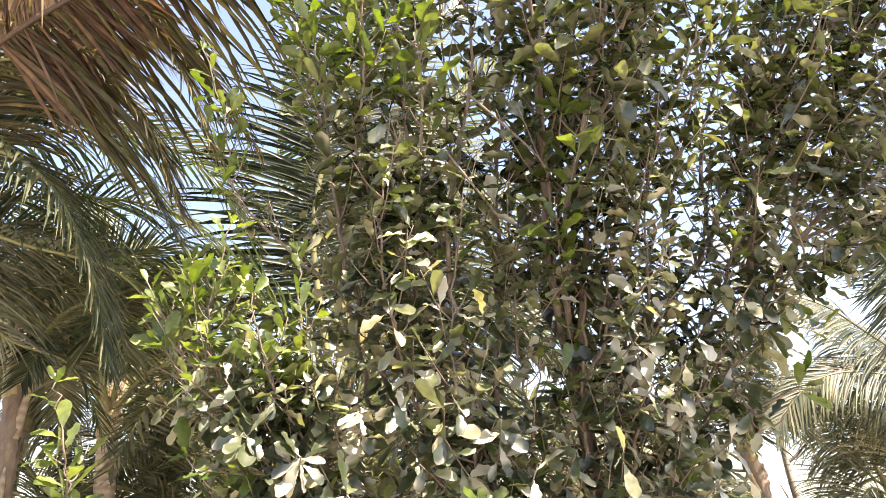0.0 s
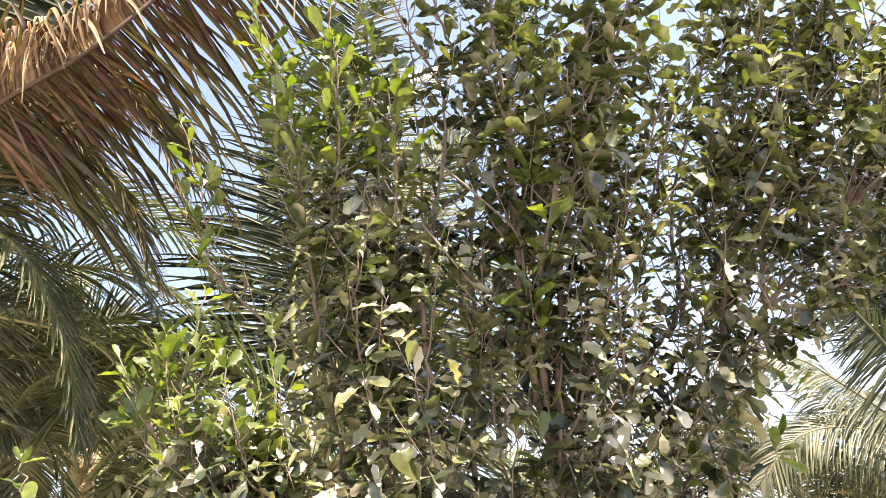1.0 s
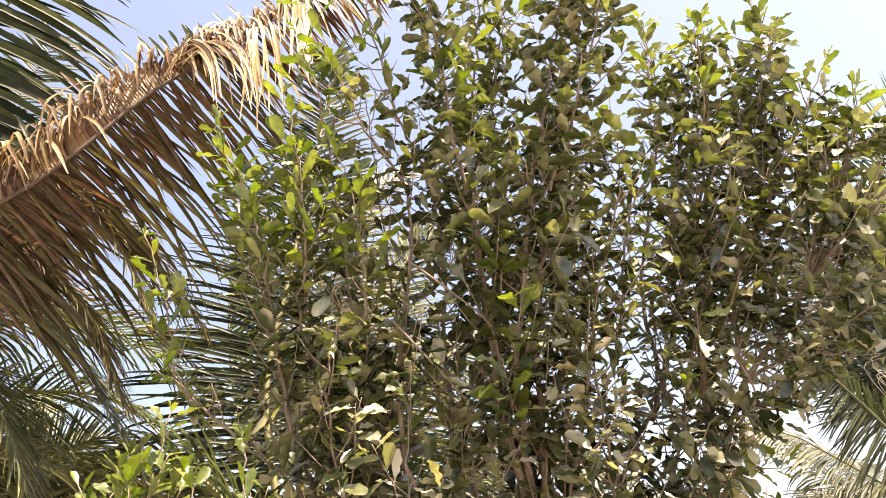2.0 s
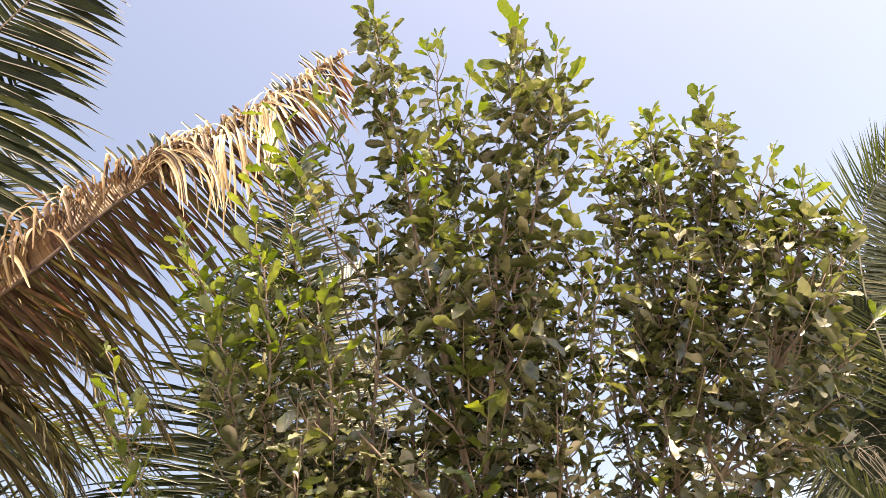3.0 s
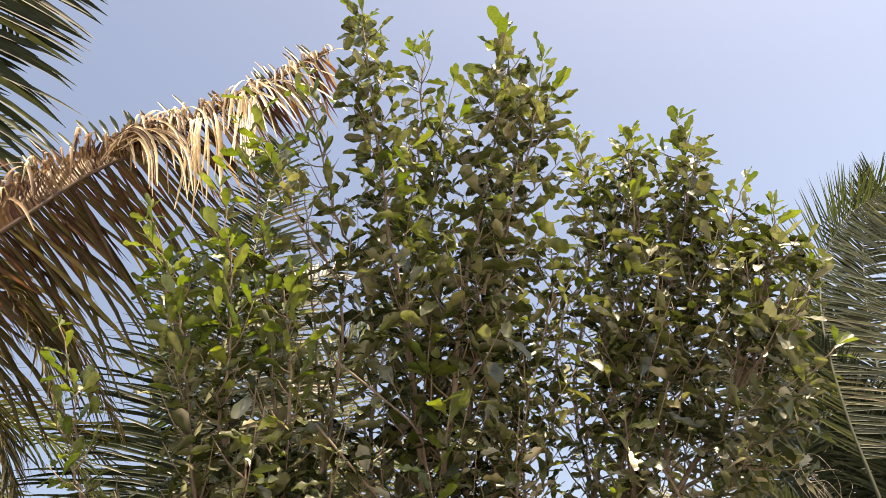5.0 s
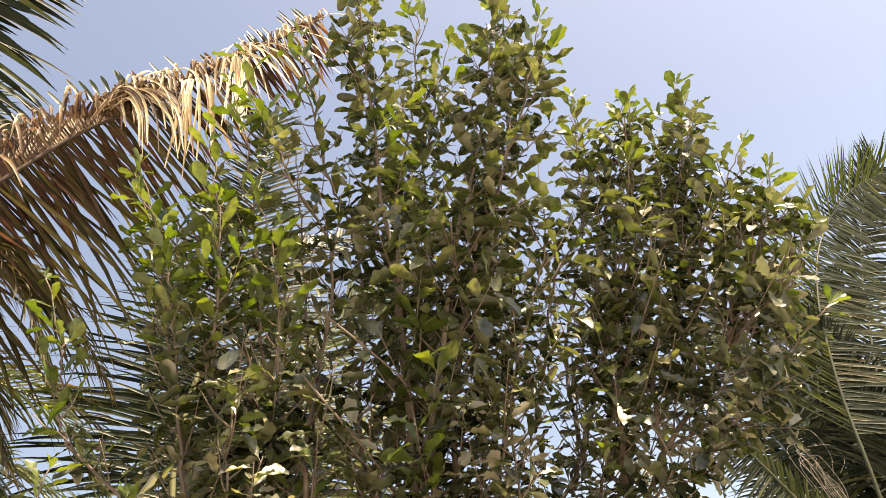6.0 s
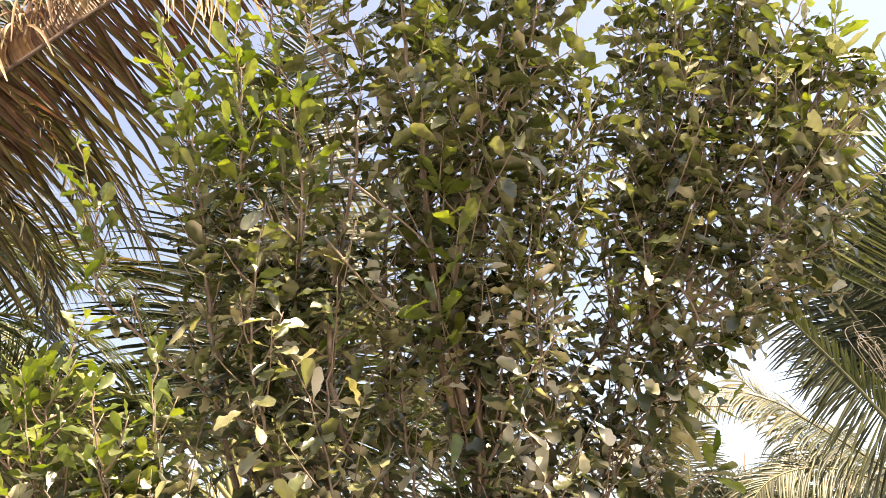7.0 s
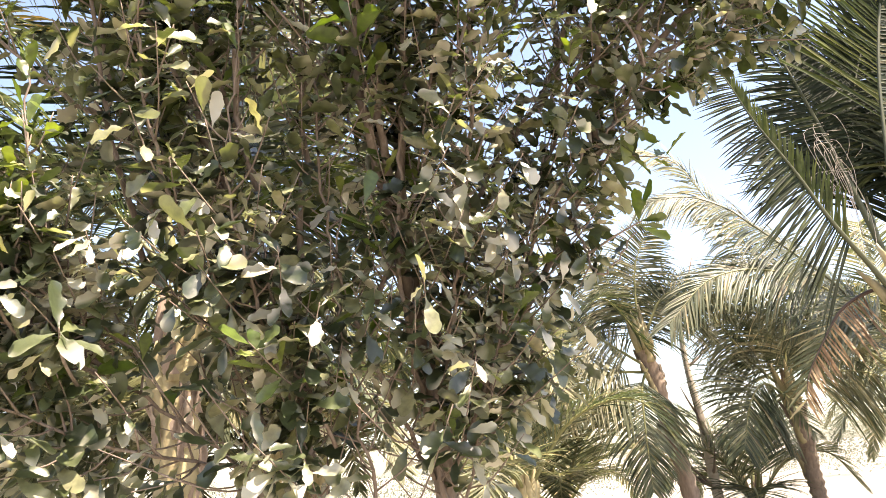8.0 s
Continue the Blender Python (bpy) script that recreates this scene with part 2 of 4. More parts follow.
def frond(palm, points, length=0.9, count=62, droop=1.2, face=(0, 0, 1), lift=0.1, mat=FROND, rib=RACHIS, seed=1, near=False, width=0.042,
          start=0.16, rib_size=0.022, open_angle=62, ragged=0.1, label="", tip=0.35, hang=0.0, sides=(-1, 1)):
    """One palm leaf along the points, from its base: a tapered rib and two rows of leaflets; mat may be one for each row."""
    rng = random.Random(seed)
    width, count = width * 0.72, int(count * 1.3)
    line = curve(points, 10)
    tan = tangents(line)
    run = [0.0]
    for a, b in zip(line, line[1:]):
        run.append(run[-1] + (b - a).length)
    verts, faces = [], []
    tube(verts, faces, line, [rib_size * (1 - 0.88 * r / run[-1]) for r in run], 6)
    ob = mesh_object("frond", [v - palm.location for v in verts], faces, rib, palm, label, smooth=True)
    joined = {}
    for k in range(count):
        for sign in sides:
            cloth = mat if not isinstance(mat, tuple) else mat[sign > 0]
            u = start + (1 - start) * (k + rng.uniform(-0.3, 0.3) + 0.5) / count
            at = min(max(u, 0), 1) * run[-1]
            i = max(j for j in range(len(run)) if run[j] <= at + 1e-9)
            i = min(i, len(line) - 2)
            f = (at - run[i]) / max(run[i + 1] - run[i], 1e-6)
            p, t = line[i].lerp(line[i + 1], f), tan[i].lerp(tan[i + 1], f).normalized()
            n = Vector(face) - t * Vector(face).dot(t)
            n = n.normalized() if n.length > 1e-3 else t.orthogonal().normalized()
            s = t.cross(n) * sign
            if rng.random() < ragged * 0.5:
                continue
            a = radians(open_angle * (1 - 0.5 * u) + rng.uniform(-7, 7))
            way = t * math.cos(a) + s * math.sin(a) + n * (lift + rng.uniform(-0.12, 0.12)) + Vector((0, 0, -hang))
            long = length * (0.6 + 0.4 * math.sin(math.pi * min(1, u * 1.5 + 0.1))) * (1 - (1 - tip) * max(0, (u - 0.55) / 0.45) ** 1.4) * rng.uniform(0.9, 1.06)
            if rng.random() < ragged:
                long *= rng.uniform(0.45, 0.9)
            v, fc = leaflet(p, way, n, long, width * rng.uniform(0.85, 1.15), droop * rng.uniform(0.6, 1.4), rng.uniform(-0.5, 0.5), rng, fine=near or length > 0.8)
            if near:
                base = Vector(v[1])
                lo = mesh_object("leaflet", [q - base for q in v], fc, cloth, ob, smooth=True)
                lo.location = base - palm.location
            else:
                all_v, all_f = joined.setdefault(cloth, ([], []))
                b = len(all_v)
                all_v += [q - palm.location for q in v]
                all_f += [tuple(x + b for x in g) for g in fc]
    for cloth, (all_v, all_f) in joined.items():
        tagged(mesh_object("foliage", all_v, all_f, cloth, ob, smooth=True), kind="stuff")
    return ob


def palm_trunk(palm, points, radius, mat=TRUNK, crown=0.5, seed=3, stubs=0, bundle=1.0):
    """A trunk with ring scars that swells at its foot, and a bundle of fibrous leaf bases on top."""
    rng = random.Random(seed)
    line = curve(points, 14)
    n = len(line)
    verts, faces = [], []
    rough = 0.1 if mat is FIBRE else 0.05
    radii = [radius * (1 + 0.5 * (1 - i / n) ** 6) * (1 + rough * (-1) ** i) for i in range(n)]
    tube(verts, faces, line, radii, 12, rough, rng)
    mesh_object("trunk", [v - palm.location for v in verts], faces, mat, palm, smooth=True)
    top, way = line[-1], (line[-1] - line[-3]).normalized()
    for k in range(stubs):
        # torn fibrous bases of shed leaves clasping the trunk
        a, p = k * 2.4 + 0.5, line[int(n * (0.35 + 0.6 * k / stubs))]
        out = Vector((math.cos(a), math.sin(a), 0))
        h = rng.uniform(0.3, 0.6)
        start = p + out * radius * 0.55
        v, f = [], []
        tube(v, f, curve([start, start + way * h * 0.5 + out * 0.05, start + way * h + out * rng.uniform(0.05, 0.16)], 4), [radius * q for q in (0.55, 0.55, 0.5, 0.45, 0.4, 0.32, 0.25, 0.2, 0.08)], 6, 0.3, rng)
        mesh_object("leaf_base", [q - palm.location for q in v], f, (FIBRE, SHEATH, TRUNK)[k % 3], palm, smooth=True)
    for k in range(9):
        a = k * 2.4
        out = Vector((math.cos(a), math.sin(a), 0))
        h = crown * rng.uniform(0.6, 1.1)
        lean = 0.05 + 0.16 * rng.random()
        start = top - way * crown * 0.45 * rng.random() + out * radius * 0.6
        mid = start + way * h * 0.5 + out * h * lean * 0.35
        end = start + way * h + out * h * lean
        v, f = [], []
        tube(v, f, curve([start, mid, end], 4), [radius * bundle * q for q in (0.68, 0.7, 0.66, 0.56, 0.44, 0.33, 0.24, 0.16, 0.06)], 6, 0.15, rng)
        mesh_object("leaf_base", [q - palm.location for q in v], f, SHEATH if k % 3 else FIBRE, palm, smooth=True)


def crown_fronds(palm, top, count, reach, seed, length=0.95, mats=(FROND, FROND_PALE), skip=(), rise=1.1, leaf_count=60, width=0.044):
    """A crown of arching fronds about the top of a trunk, turned by the golden angle, older ones hanging lower."""
    rng = random.Random(seed)
    for k in range(count):
        a = k * 2.39996 + seed
        if any(abs((a - radians(s) + math.pi) % (2 * math.pi) - math.pi) < radians(24) for s in skip):
            continue
        old = k / max(count - 1, 1)
        out = Vector((math.cos(a), math.sin(a), 0))
        r = reach * rng.uniform(0.85, 1.1)
        up = rise * (1.35 - 1.25 * old)
        pts = [top, top + out * r * 0.3 + Vector((0, 0, r * (0.32 * up + 0.12))), top + out * r * 0.66 + Vector((0, 0, r * (0.55 * up + 0.02))),
               top + out * r * (0.95 - 0.1 * old) + Vector((0, 0, r * (0.5 * up - 0.25)))]
        frond(palm, pts, length, leaf_count, 0.9, lift=0.1, mat=mats[1] if rng.random() < 0.25 + 0.35 * old else mats[0], seed=seed * 50 + k, width=width, rib_size=0.03)


# the palm right behind the shrub: pale sheathed trunk, upright fronds
def palm_behind():
    palm = thing("coconut_palm", (-0.76, 5.5, 0), "young coconut palm with pale yellow leaf sheaths behind the shrub", "palm tree", "coconut palms")
    palm_trunk(palm, [(-0.72, 5.5, -0.15), (-0.78, 5.5, 1.3), (-0.81, 5.5, 2.0), (-0.8, 5.5, 2.3)], 0.14, SHEATH, 0.7, 5, stubs=12, bundle=0.55)
    rng = random.Random(51)
    for k in range(16):
        # torn brown fibre peeling off the trunk
        a, z = rng.uniform(3.4, 6.1), rng.uniform(1.0, 2.3)
        out, along = Vector((math.cos(a), math.sin(a), 0)), Vector((-math.sin(a), math.cos(a), 0))
        h, w, lift = rng.uniform(0.15, 0.4), rng.uniform(0.02, 0.06), rng.uniform(0.02, 0.09)
        v, f = [], []
        for i in range(5):
            u = i / 4
            c = Vector((-0.79, 5.5, z)) + out * (0.155 + lift * u * u) + Vector((0, 0, h * u)) + along * rng.gauss(0, 0.012)
            half = w * (1 - 0.75 * u) * rng.uniform(0.7, 1.1)
            v += [c - along * half - out * 0.006, c + out * 0.008, c + along * half - out * 0.006]
            f += [(3 * i - 3 + j, 3 * i - 2 + j, 3 * i + 1 + j, 3 * i + j) for j in (0, 1)] if i else []
        mesh_object("torn_fibre", [q - palm.location for q in v], f, FIBRE, palm, smooth=True)
    # one row gets the shaded leaflet colour, the other the plain green
    frond(palm, [(-0.84, 5.5, 2.8), (-1.04, 5.5, 4.2), (-0.84, 5.5, 5.45), (-0.64, 5.5, 6.5), (-0.45, 5.5, 7.6), (-0.3, 5.4, 8.5)], 1.45, 112, 0.4,
          (0, -1, -0.15), 0.0, mat=(FROND_SHADED, FROND), seed=11, near=True, start=0.12, rib_size=0.035, open_angle=88, width=0.05)
    frond(palm, [(-0.8, 5.55, 2.8), (-0.7, 5.7, 4.9), (-0.25, 6.0, 6.6), (0.4, 6.2, 7.2)], 1.2, 84, 0.6, (0.2, -1, 0.3), 0.0, FROND, seed=12, rib_size=0.035, open_angle=80, width=0.05)
    frond(palm, [(-0.9, 5.6, 2.8), (-1.4, 5.8, 4.5), (-1.5, 5.9, 6.0), (-1.3, 5.9, 7.2)], 1.2, 90, 0.5, (0.1, -1, -0.15), 0.0, mat=FROND_LIT, seed=18, width=0.05, open_angle=84, sides=(1,))
    frond(palm, [(-0.76, 5.5, 2.8), (-0.2, 5.4, 4.0), (0.35, 5.3, 4.0), (0.75, 5.2, 3.2)], 0.9, 58, 1.2, seed=13, width=0.05)
    frond(palm, [(-0.86, 5.5, 2.8), (-1.5, 5.3, 3.55), (-1.95, 5.1, 3.6), (-2.4, 5.0, 3.3), (-2.65, 4.9, 2.8)], 0.95, 58, 1.2, seed=14, width=0.05)
    frond(palm, [(-0.8, 5.6, 2.8), (-0.3, 6.0, 3.6), (0.5, 6.6, 3.9), (1.2, 7.2, 3.2)], 0.9, 56, 1.4, seed=15, width=0.05)
    frond(palm, [(-0.86, 5.6, 2.75), (-1.3, 6.2, 3.9), (-1.9, 6.8, 4.4), (-2.7, 7.3, 4.0)], 0.9, 56, 1.2, mat=FROND, seed=16, width=0.05)
    frond(palm, [(-0.8, 5.5, 2.7), (-0.5, 5.3, 3.1), (0.0, 5.2, 2.9), (0.4, 5.1, 2.2)], 0.8, 50, 1.5, mat=FROND_PALE, seed=17, width=0.05)
    frond(palm, [(-0.7, 5.6, 2.7), (-0.1, 5.8, 3.3), (0.7, 6.0, 3.3), (1.5, 6.2, 2.7)], 0.95, 60, 1.3, seed=19, width=0.05)
    frond(palm, [(-0.7, 5.7, 2.7), (-0.2, 6.2, 3.1), (0.3, 6.7, 2.9), (0.8, 7.1, 2.2)], 0.95, 60, 1.3, seed=20, width=0.05)

    frond(palm, [(-0.8, 5.55, 2.8), (0.0, 5.8, 4.1), (0.9, 6.0, 4.8), (1.9, 6.1, 4.8)], 1.15, 84, 0.9, (0.1, -0.8, 0.5), 0.0, FROND_LIT, seed=61, width=0.045, hang=0.3, rib_size=0.03)
    frond(palm, [(-0.75, 5.55, 2.8), (0.2, 5.9, 3.6), (1.2, 6.2, 3.8), (2.1, 6.4, 3.4)], 1.1, 80, 1.0, (0.1, -0.8, 0.5), 0.0, FROND, seed=62, width=0.045, hang=0.3, rib_size=0.03)
    frond(palm, [(-0.8, 5.6, 2.8), (-0.3, 5.9, 4.6), (0.3, 6.1, 5.9), (1.1, 6.2, 6.6)], 1.2, 84, 0.6, (0.2, -0.9, 0.3), 0.0, FROND_LIT, seed=63, width=0.045, rib_size=0.03)


def dead_frond(palm, points):
    """A dead leaf: a curtain of brown leaflets hangs from the rib, bleached ones are folded over its top."""
    rng = random.Random(21)
    line = curve(points, 12)
    tan = tangents(line)
    n = len(line)
    verts, faces = [], []
    tube(verts, faces, line, [0.018 - 0.012 * i / n for i in range(n)], 7)
    ob = mesh_object("frond", [v - palm.location for v in verts], faces, RACHIS_DEAD, palm, "dead brown drooping frond", smooth=True)

    def hang(u, way, length, width, droop, normal, mat):
        k = u * (n - 1)
        i = min(int(k), n - 2)
        p = line[i].lerp(line[i + 1], k - i)
        v, f = leaflet(p, way, normal, length, width, droop, rng.uniform(-0.9, 0.9), rng)
        lo = mesh_object("leaflet", [q - p for q in v], f, mat, ob, smooth=True)
        lo.location = p - palm.location

    for k in range(420):
        u = 0.2 + 0.79 * ((k + rng.random()) / 420) ** 1.5
        t = tan[int(u * (n - 1))]
        if u > 0.5 and rng.random() < 0.5:
            continue
        way = t * rng.uniform(0.2, 0.45) + Vector((0.24 + rng.gauss(0, 0.09), 0.7 + rng.gauss(0, 0.1), -0.55 + rng.gauss(0, 0.1)))
        if u < 0.66 and k % 5 < 2:
            # these have kept some green, and reach further
            hang(u, way, 1.4 * rng.uniform(0.7, 1.05), 0.028 * rng.uniform(0.8, 1.2), 0.75 * rng.uniform(0.4, 1.5), Vector((0.1, -0.5, -0.86)), FROND_OLD)
            continue
        hang(u, way, (0.7 - 0.15 * max(0, (u - 0.6) / 0.4)) * rng.uniform(0.6, 1.08), 0.025 * rng.uniform(0.6, 1.3), 0.6 * rng.uniform(0.2, 1.8), Vector((0.1, -0.5, -0.86)), FROND_DEAD if u < 0.62 or rng.random() < 0.7 else DEAD_PALE)

    def ribbon(path, width, mat):
        line2 = curve(path, 4)
        v, f = [], []
        p = line2[0]
        for m, (q, t) in enumerate(zip(line2, tangents(line2))):
            side = t.cross(Vector((0.3 * math.sin(m * 0.5 + p.x * 9), -1, 0.25)))
            side = side.normalized() if side.length > 1e-3 else t.orthogonal().normalized()
            w = width * (0.6 + 0.4 * math.sin(math.pi * m / len(line2))) * (1 - (m / len(line2)) ** 5)
            v += [q - side * w * 0.5 - p, q + t.cross(side) * w * 0.18 - p, q + side * w * 0.5 - p]
        for m in range(len(line2) - 1):
            f += [(m * 3 + d, m * 3 + d + 1, m * 3 + d + 4, m * 3 + d + 3) for d in (0, 1)]
        lo = mesh_object("leaflet", v, f, mat, ob, smooth=True)
        lo.location = p - palm.location

    # the upper row stands up from the rib and folds over towards the ground
    for k in range(300):
        u = 0.2 + 0.8 * (k + rng.random()) / 300
        i = min(int(u * (n - 1)), n - 2)
        p = line[i].lerp(line[i + 1], u * (n - 1) - i)
        t = tan[i]
        across = Vector((-t.z, -0.25, t.x)).normalized()
        clump = noise.noise((u * 23, 4.2, 0)) + 0.6 * noise.noise((u * 61, 1.7, 0))
        high = (0.3 if u < 0.5 else max(0.05, 0.3 - (u - 0.5) * 0.75)) * rng.uniform(0.5, 1.1) * (1 + 0.35 * clump)
        knee = p + across * high + t * high * rng.uniform(0.4, 1.0)
        ribbon([p, p + across * high * 0.5 + t * high * 0.2, knee], rng.uniform(0.03, 0.055), DEAD_TAN if rng.random() < 0.7 else FROND_DEAD)
        if rng.random() < 0.25:
            continue
        if rng.random() < 0.2 - 0.25 * clump:
            ribbon([knee, knee + across * 0.08 + t * 0.02, knee + across * rng.uniform(0.1, 0.2) + Vector((0, 0, 0.05))], 0.03, FROND if rng.random() < 0.6 else FROND_DEAD)
            continue
        fall = (0.07 + 0.3 * rng.random() ** 1.6 if u < 0.55 else 0.1 + 0.45 * rng.random() ** 1.6) * (1 + 0.5 * clump)
        drift = rng.gauss(0.1, 0.16) * fall / 0.3
        ribbon([knee - across * 0.02, knee + Vector((drift * 0.3, -0.05, 0.015)), knee + Vector((drift * 0.7, -0.09, -fall * 0.4)), knee + Vector((drift, -0.07 + rng.gauss(0, 0.03), -fall))],
               rng.uniform(0.012, 0.03), DEAD_PALE if rng.random() < 0.35 + 0.4 * clump + 0.3 * (u > 0.8) else DEAD_TAN)

    # a mane of bleached leaflets thrown over the rib, and two bunches of pale strands that hang straight down
    for k in range(15):
        p = Vector((-1.2 + rng.gauss(0, 0.06), 3.1, 5.68 + rng.gauss(0, 0.05)))
        far, fall = rng.uniform(0.25, 0.55), rng.uniform(0.25, 0.65)
        ribbon([p, p + Vector((far * 0.45, -0.06, 0.05)), p + Vector((far * 0.85, -0.08, -fall * 0.35)), p + Vector((far, -0.05, -fall))], rng.uniform(0.012, 0.026), DEAD_PALE if rng.random() < 0.65 else FROND_DEAD)
    for at, low in (((-0.62, 3.12, 5.98), 1.1), ((-0.38, 3.12, 6.25), 1.0)):
        for k in range(13):
            p = Vector(at) + Vector((rng.gauss(0, 0.05), 0, rng.gauss(0, 0.03)))
            fall, drift = low * rng.uniform(0.45, 1.0), rng.gauss(0.04, 0.04)
            ribbon([p, p + Vector((drift * 0.5, -0.04, -fall * 0.2)), p + Vector((drift, -0.05, -fall * 0.6)), p + Vector((drift * 1.3 + rng.gauss(0, 0.02), -0.05, -fall))], rng.uniform(0.014, 0.026), DEAD_PALE)


# the palm whose dead frond arches over the shrub; its trunk stands outside the view
def palm_left():
    palm = thing("coconut_palm", (-3.6, 4.3, 0), "tall coconut palm with a dead brown frond arching down", "palm tree", "coconut palms")
    palm_trunk(palm, [(-3.9, 4.6, -0.15), (-3.7, 4.5, 1.5), (-3.6, 4.4, 3.0), (-3.55, 4.3, 4.0)], 0.17, TRUNK, 0.6, 6)
    top = (-3.5, 4.2, 3.9)
    dead = [top, (-2.6, 3.3, 4.25), (-1.84, 3.15, 4.77), (-1.33, 3.2, 5.48), (-0.88, 3.2, 5.82), (-0.29, 3.25, 6.48), (0.29, 3.3, 7.1)]
    dead_frond(palm, dead)
    frond(palm, [top, (-3.32, 4.6, 4.09), (-2.46, 4.8, 4.15), (-1.87, 4.8, 3.95), (-1.4, 4.8, 3.4)], 0.95, 64, 1.6, seed=22, width=0.032, start=0.1)
    frond(palm, [top, (-2.84, 4.3, 3.6), (-2.16, 4.4, 3.4), (-1.77, 4.4, 2.98), (-1.62, 4.4, 2.5)], 0.85, 64, 1.1, seed=23, width=0.032, start=0.1)
    frond(palm, [top, (-2.83, 4.0, 4.62), (-1.99, 4.0, 4.03), (-1.5, 4.0, 3.3)], 0.85, 60, 1.1, mat=FROND, rib=RACHIS_DEAD, seed=24, width=0.032, start=0.2)
    frond(palm, [top, (-3.28, 5.0, 3.2), (-2.76, 5.2, 2.94), (-2.38, 5.2, 2.3)], 0.8, 56, 1.8, seed=25, width=0.032, start=0.1)
    frond(palm, [top, (-3.2, 4.8, 4.9), (-2.68, 5.3, 5.15), (-1.86, 5.6, 4.84), (-1.3, 5.8, 4.1)], 0.9, 60, 1.3, mat=FROND_OLD, seed=26, width=0.032, start=0.1)
    # seen from below: these two take the leaflet colour with shade painted in
    frond(palm, [top, (-3.4, 3.5, 5.4), (-2.86, 3.25, 7.4), (-2.5, 3.2, 8.5), (-2.2, 3.2, 9.4), (-1.95, 3.2, 10.0)], 1.75, 72, 0.55, (0.4, -0.6, -0.7), 0.0, mat=FROND_SHADED, rib=RACHIS_DEAD, seed=27, near=True, width=0.105, start=0.25, rib_size=0.026, open_angle=104)
    frond(palm, [top, (-3.45, 3.8, 5.2), (-3.05, 3.6, 6.6), (-2.75, 3.6, 7.5), (-2.45, 3.6, 7.9)], 1.05, 42, 0.9, (0.4, -0.6, -0.5), 0.0, mat=FROND_SHADED, rib=RACHIS_DEAD, seed=28, width=0.055, start=0.25, rib_size=0.024, open_angle=104)
    frond(palm, [top, (-3.0, 3.6, 5.0), (-2.3, 3.5, 5.0), (-1.65, 3.5, 4.6), (-1.25, 3.5, 3.8)], 1.15, 76, 1.6, mat=FROND_OLD, rib=RACHIS_DEAD, seed=205, width=0.034, start=0.1, hang=0.1)
    frond(palm, [top, (-3.1, 4.0, 5.2), (-2.4, 4.0, 5.4), (-1.7, 4.1, 5.0), (-1.2, 4.2, 4.2)], 1.15, 76, 1.6, mat=FROND_OLD, rib=RACHIS_DEAD, seed=206, width=0.034, start=0.1, hang=0.1)
    frond(palm, [top, (-3.0, 3.7, 4.5), (-2.3, 3.6, 4.5), (-1.75, 3.6, 4.1), (-1.4, 3.6, 3.4)], 1.0, 70, 1.1, mat=FROND_OLD, seed=201, width=0.034, start=0.1, hang=0.1)
    frond(palm, [top, (-3.0, 3.9, 4.1), (-2.4, 3.8, 3.8), (-2.0, 3.8, 3.2), (-1.8, 3.8, 2.6)], 1.0, 70, 1.1, seed=202, width=0.034, start=0.1, hang=0.1)
    frond(palm, [top, (-3.1, 4.6, 4.6), (-2.5, 4.9, 4.8), (-1.9, 5.2, 4.6), (-1.5, 5.4, 4.0)], 1.0, 66, 1.8, seed=203, width=0.034, start=0.1, hang=0.1)
    frond(palm, [top, (-3.2, 5.0, 3.6), (-2.7, 5.4, 3.7), (-2.1, 5.7, 3.3), (-1.8, 5.8, 2.7)], 1.0, 66, 1.8, seed=204, width=0.034, start=0.1, hang=0.1)
    frond(palm, [top, (-2.9, 4.6, 3.75), (-2.1, 4.8, 3.6), (-1.5, 5.0, 3.2), (-1.1, 5.1, 2.7)], 0.95, 66, 1.5, seed=207, width=0.034, start=0.15, hang=0.1)
    frond(palm, [top, (-3.75, 4.7, 5.6), (-3.55, 4.8, 6.75), (-3.4, 4.8, 7.6), (-3.2, 4.8, 8.4)], 1.5, 70, 0.3, (0.3, -0.8, -0.5), 0.0, mat=FROND, rib=RACHIS_DARK, seed=208, width=0.04, start=0.3, open_angle=112)
    frond(palm, [top, (-4.2, 4.6, 4.9), (-5.2, 5.0, 4.9), (-6.2, 5.3, 4.0)], 0.9, 50, 1.4, seed=29, width=0.034)
    frond(palm, [top, (-3.8, 5.4, 5.6), (-3.9, 6.6, 6.4), (-4.0, 7.8, 6.0)], 0.9, 50, 1.4, seed=30, width=0.034)


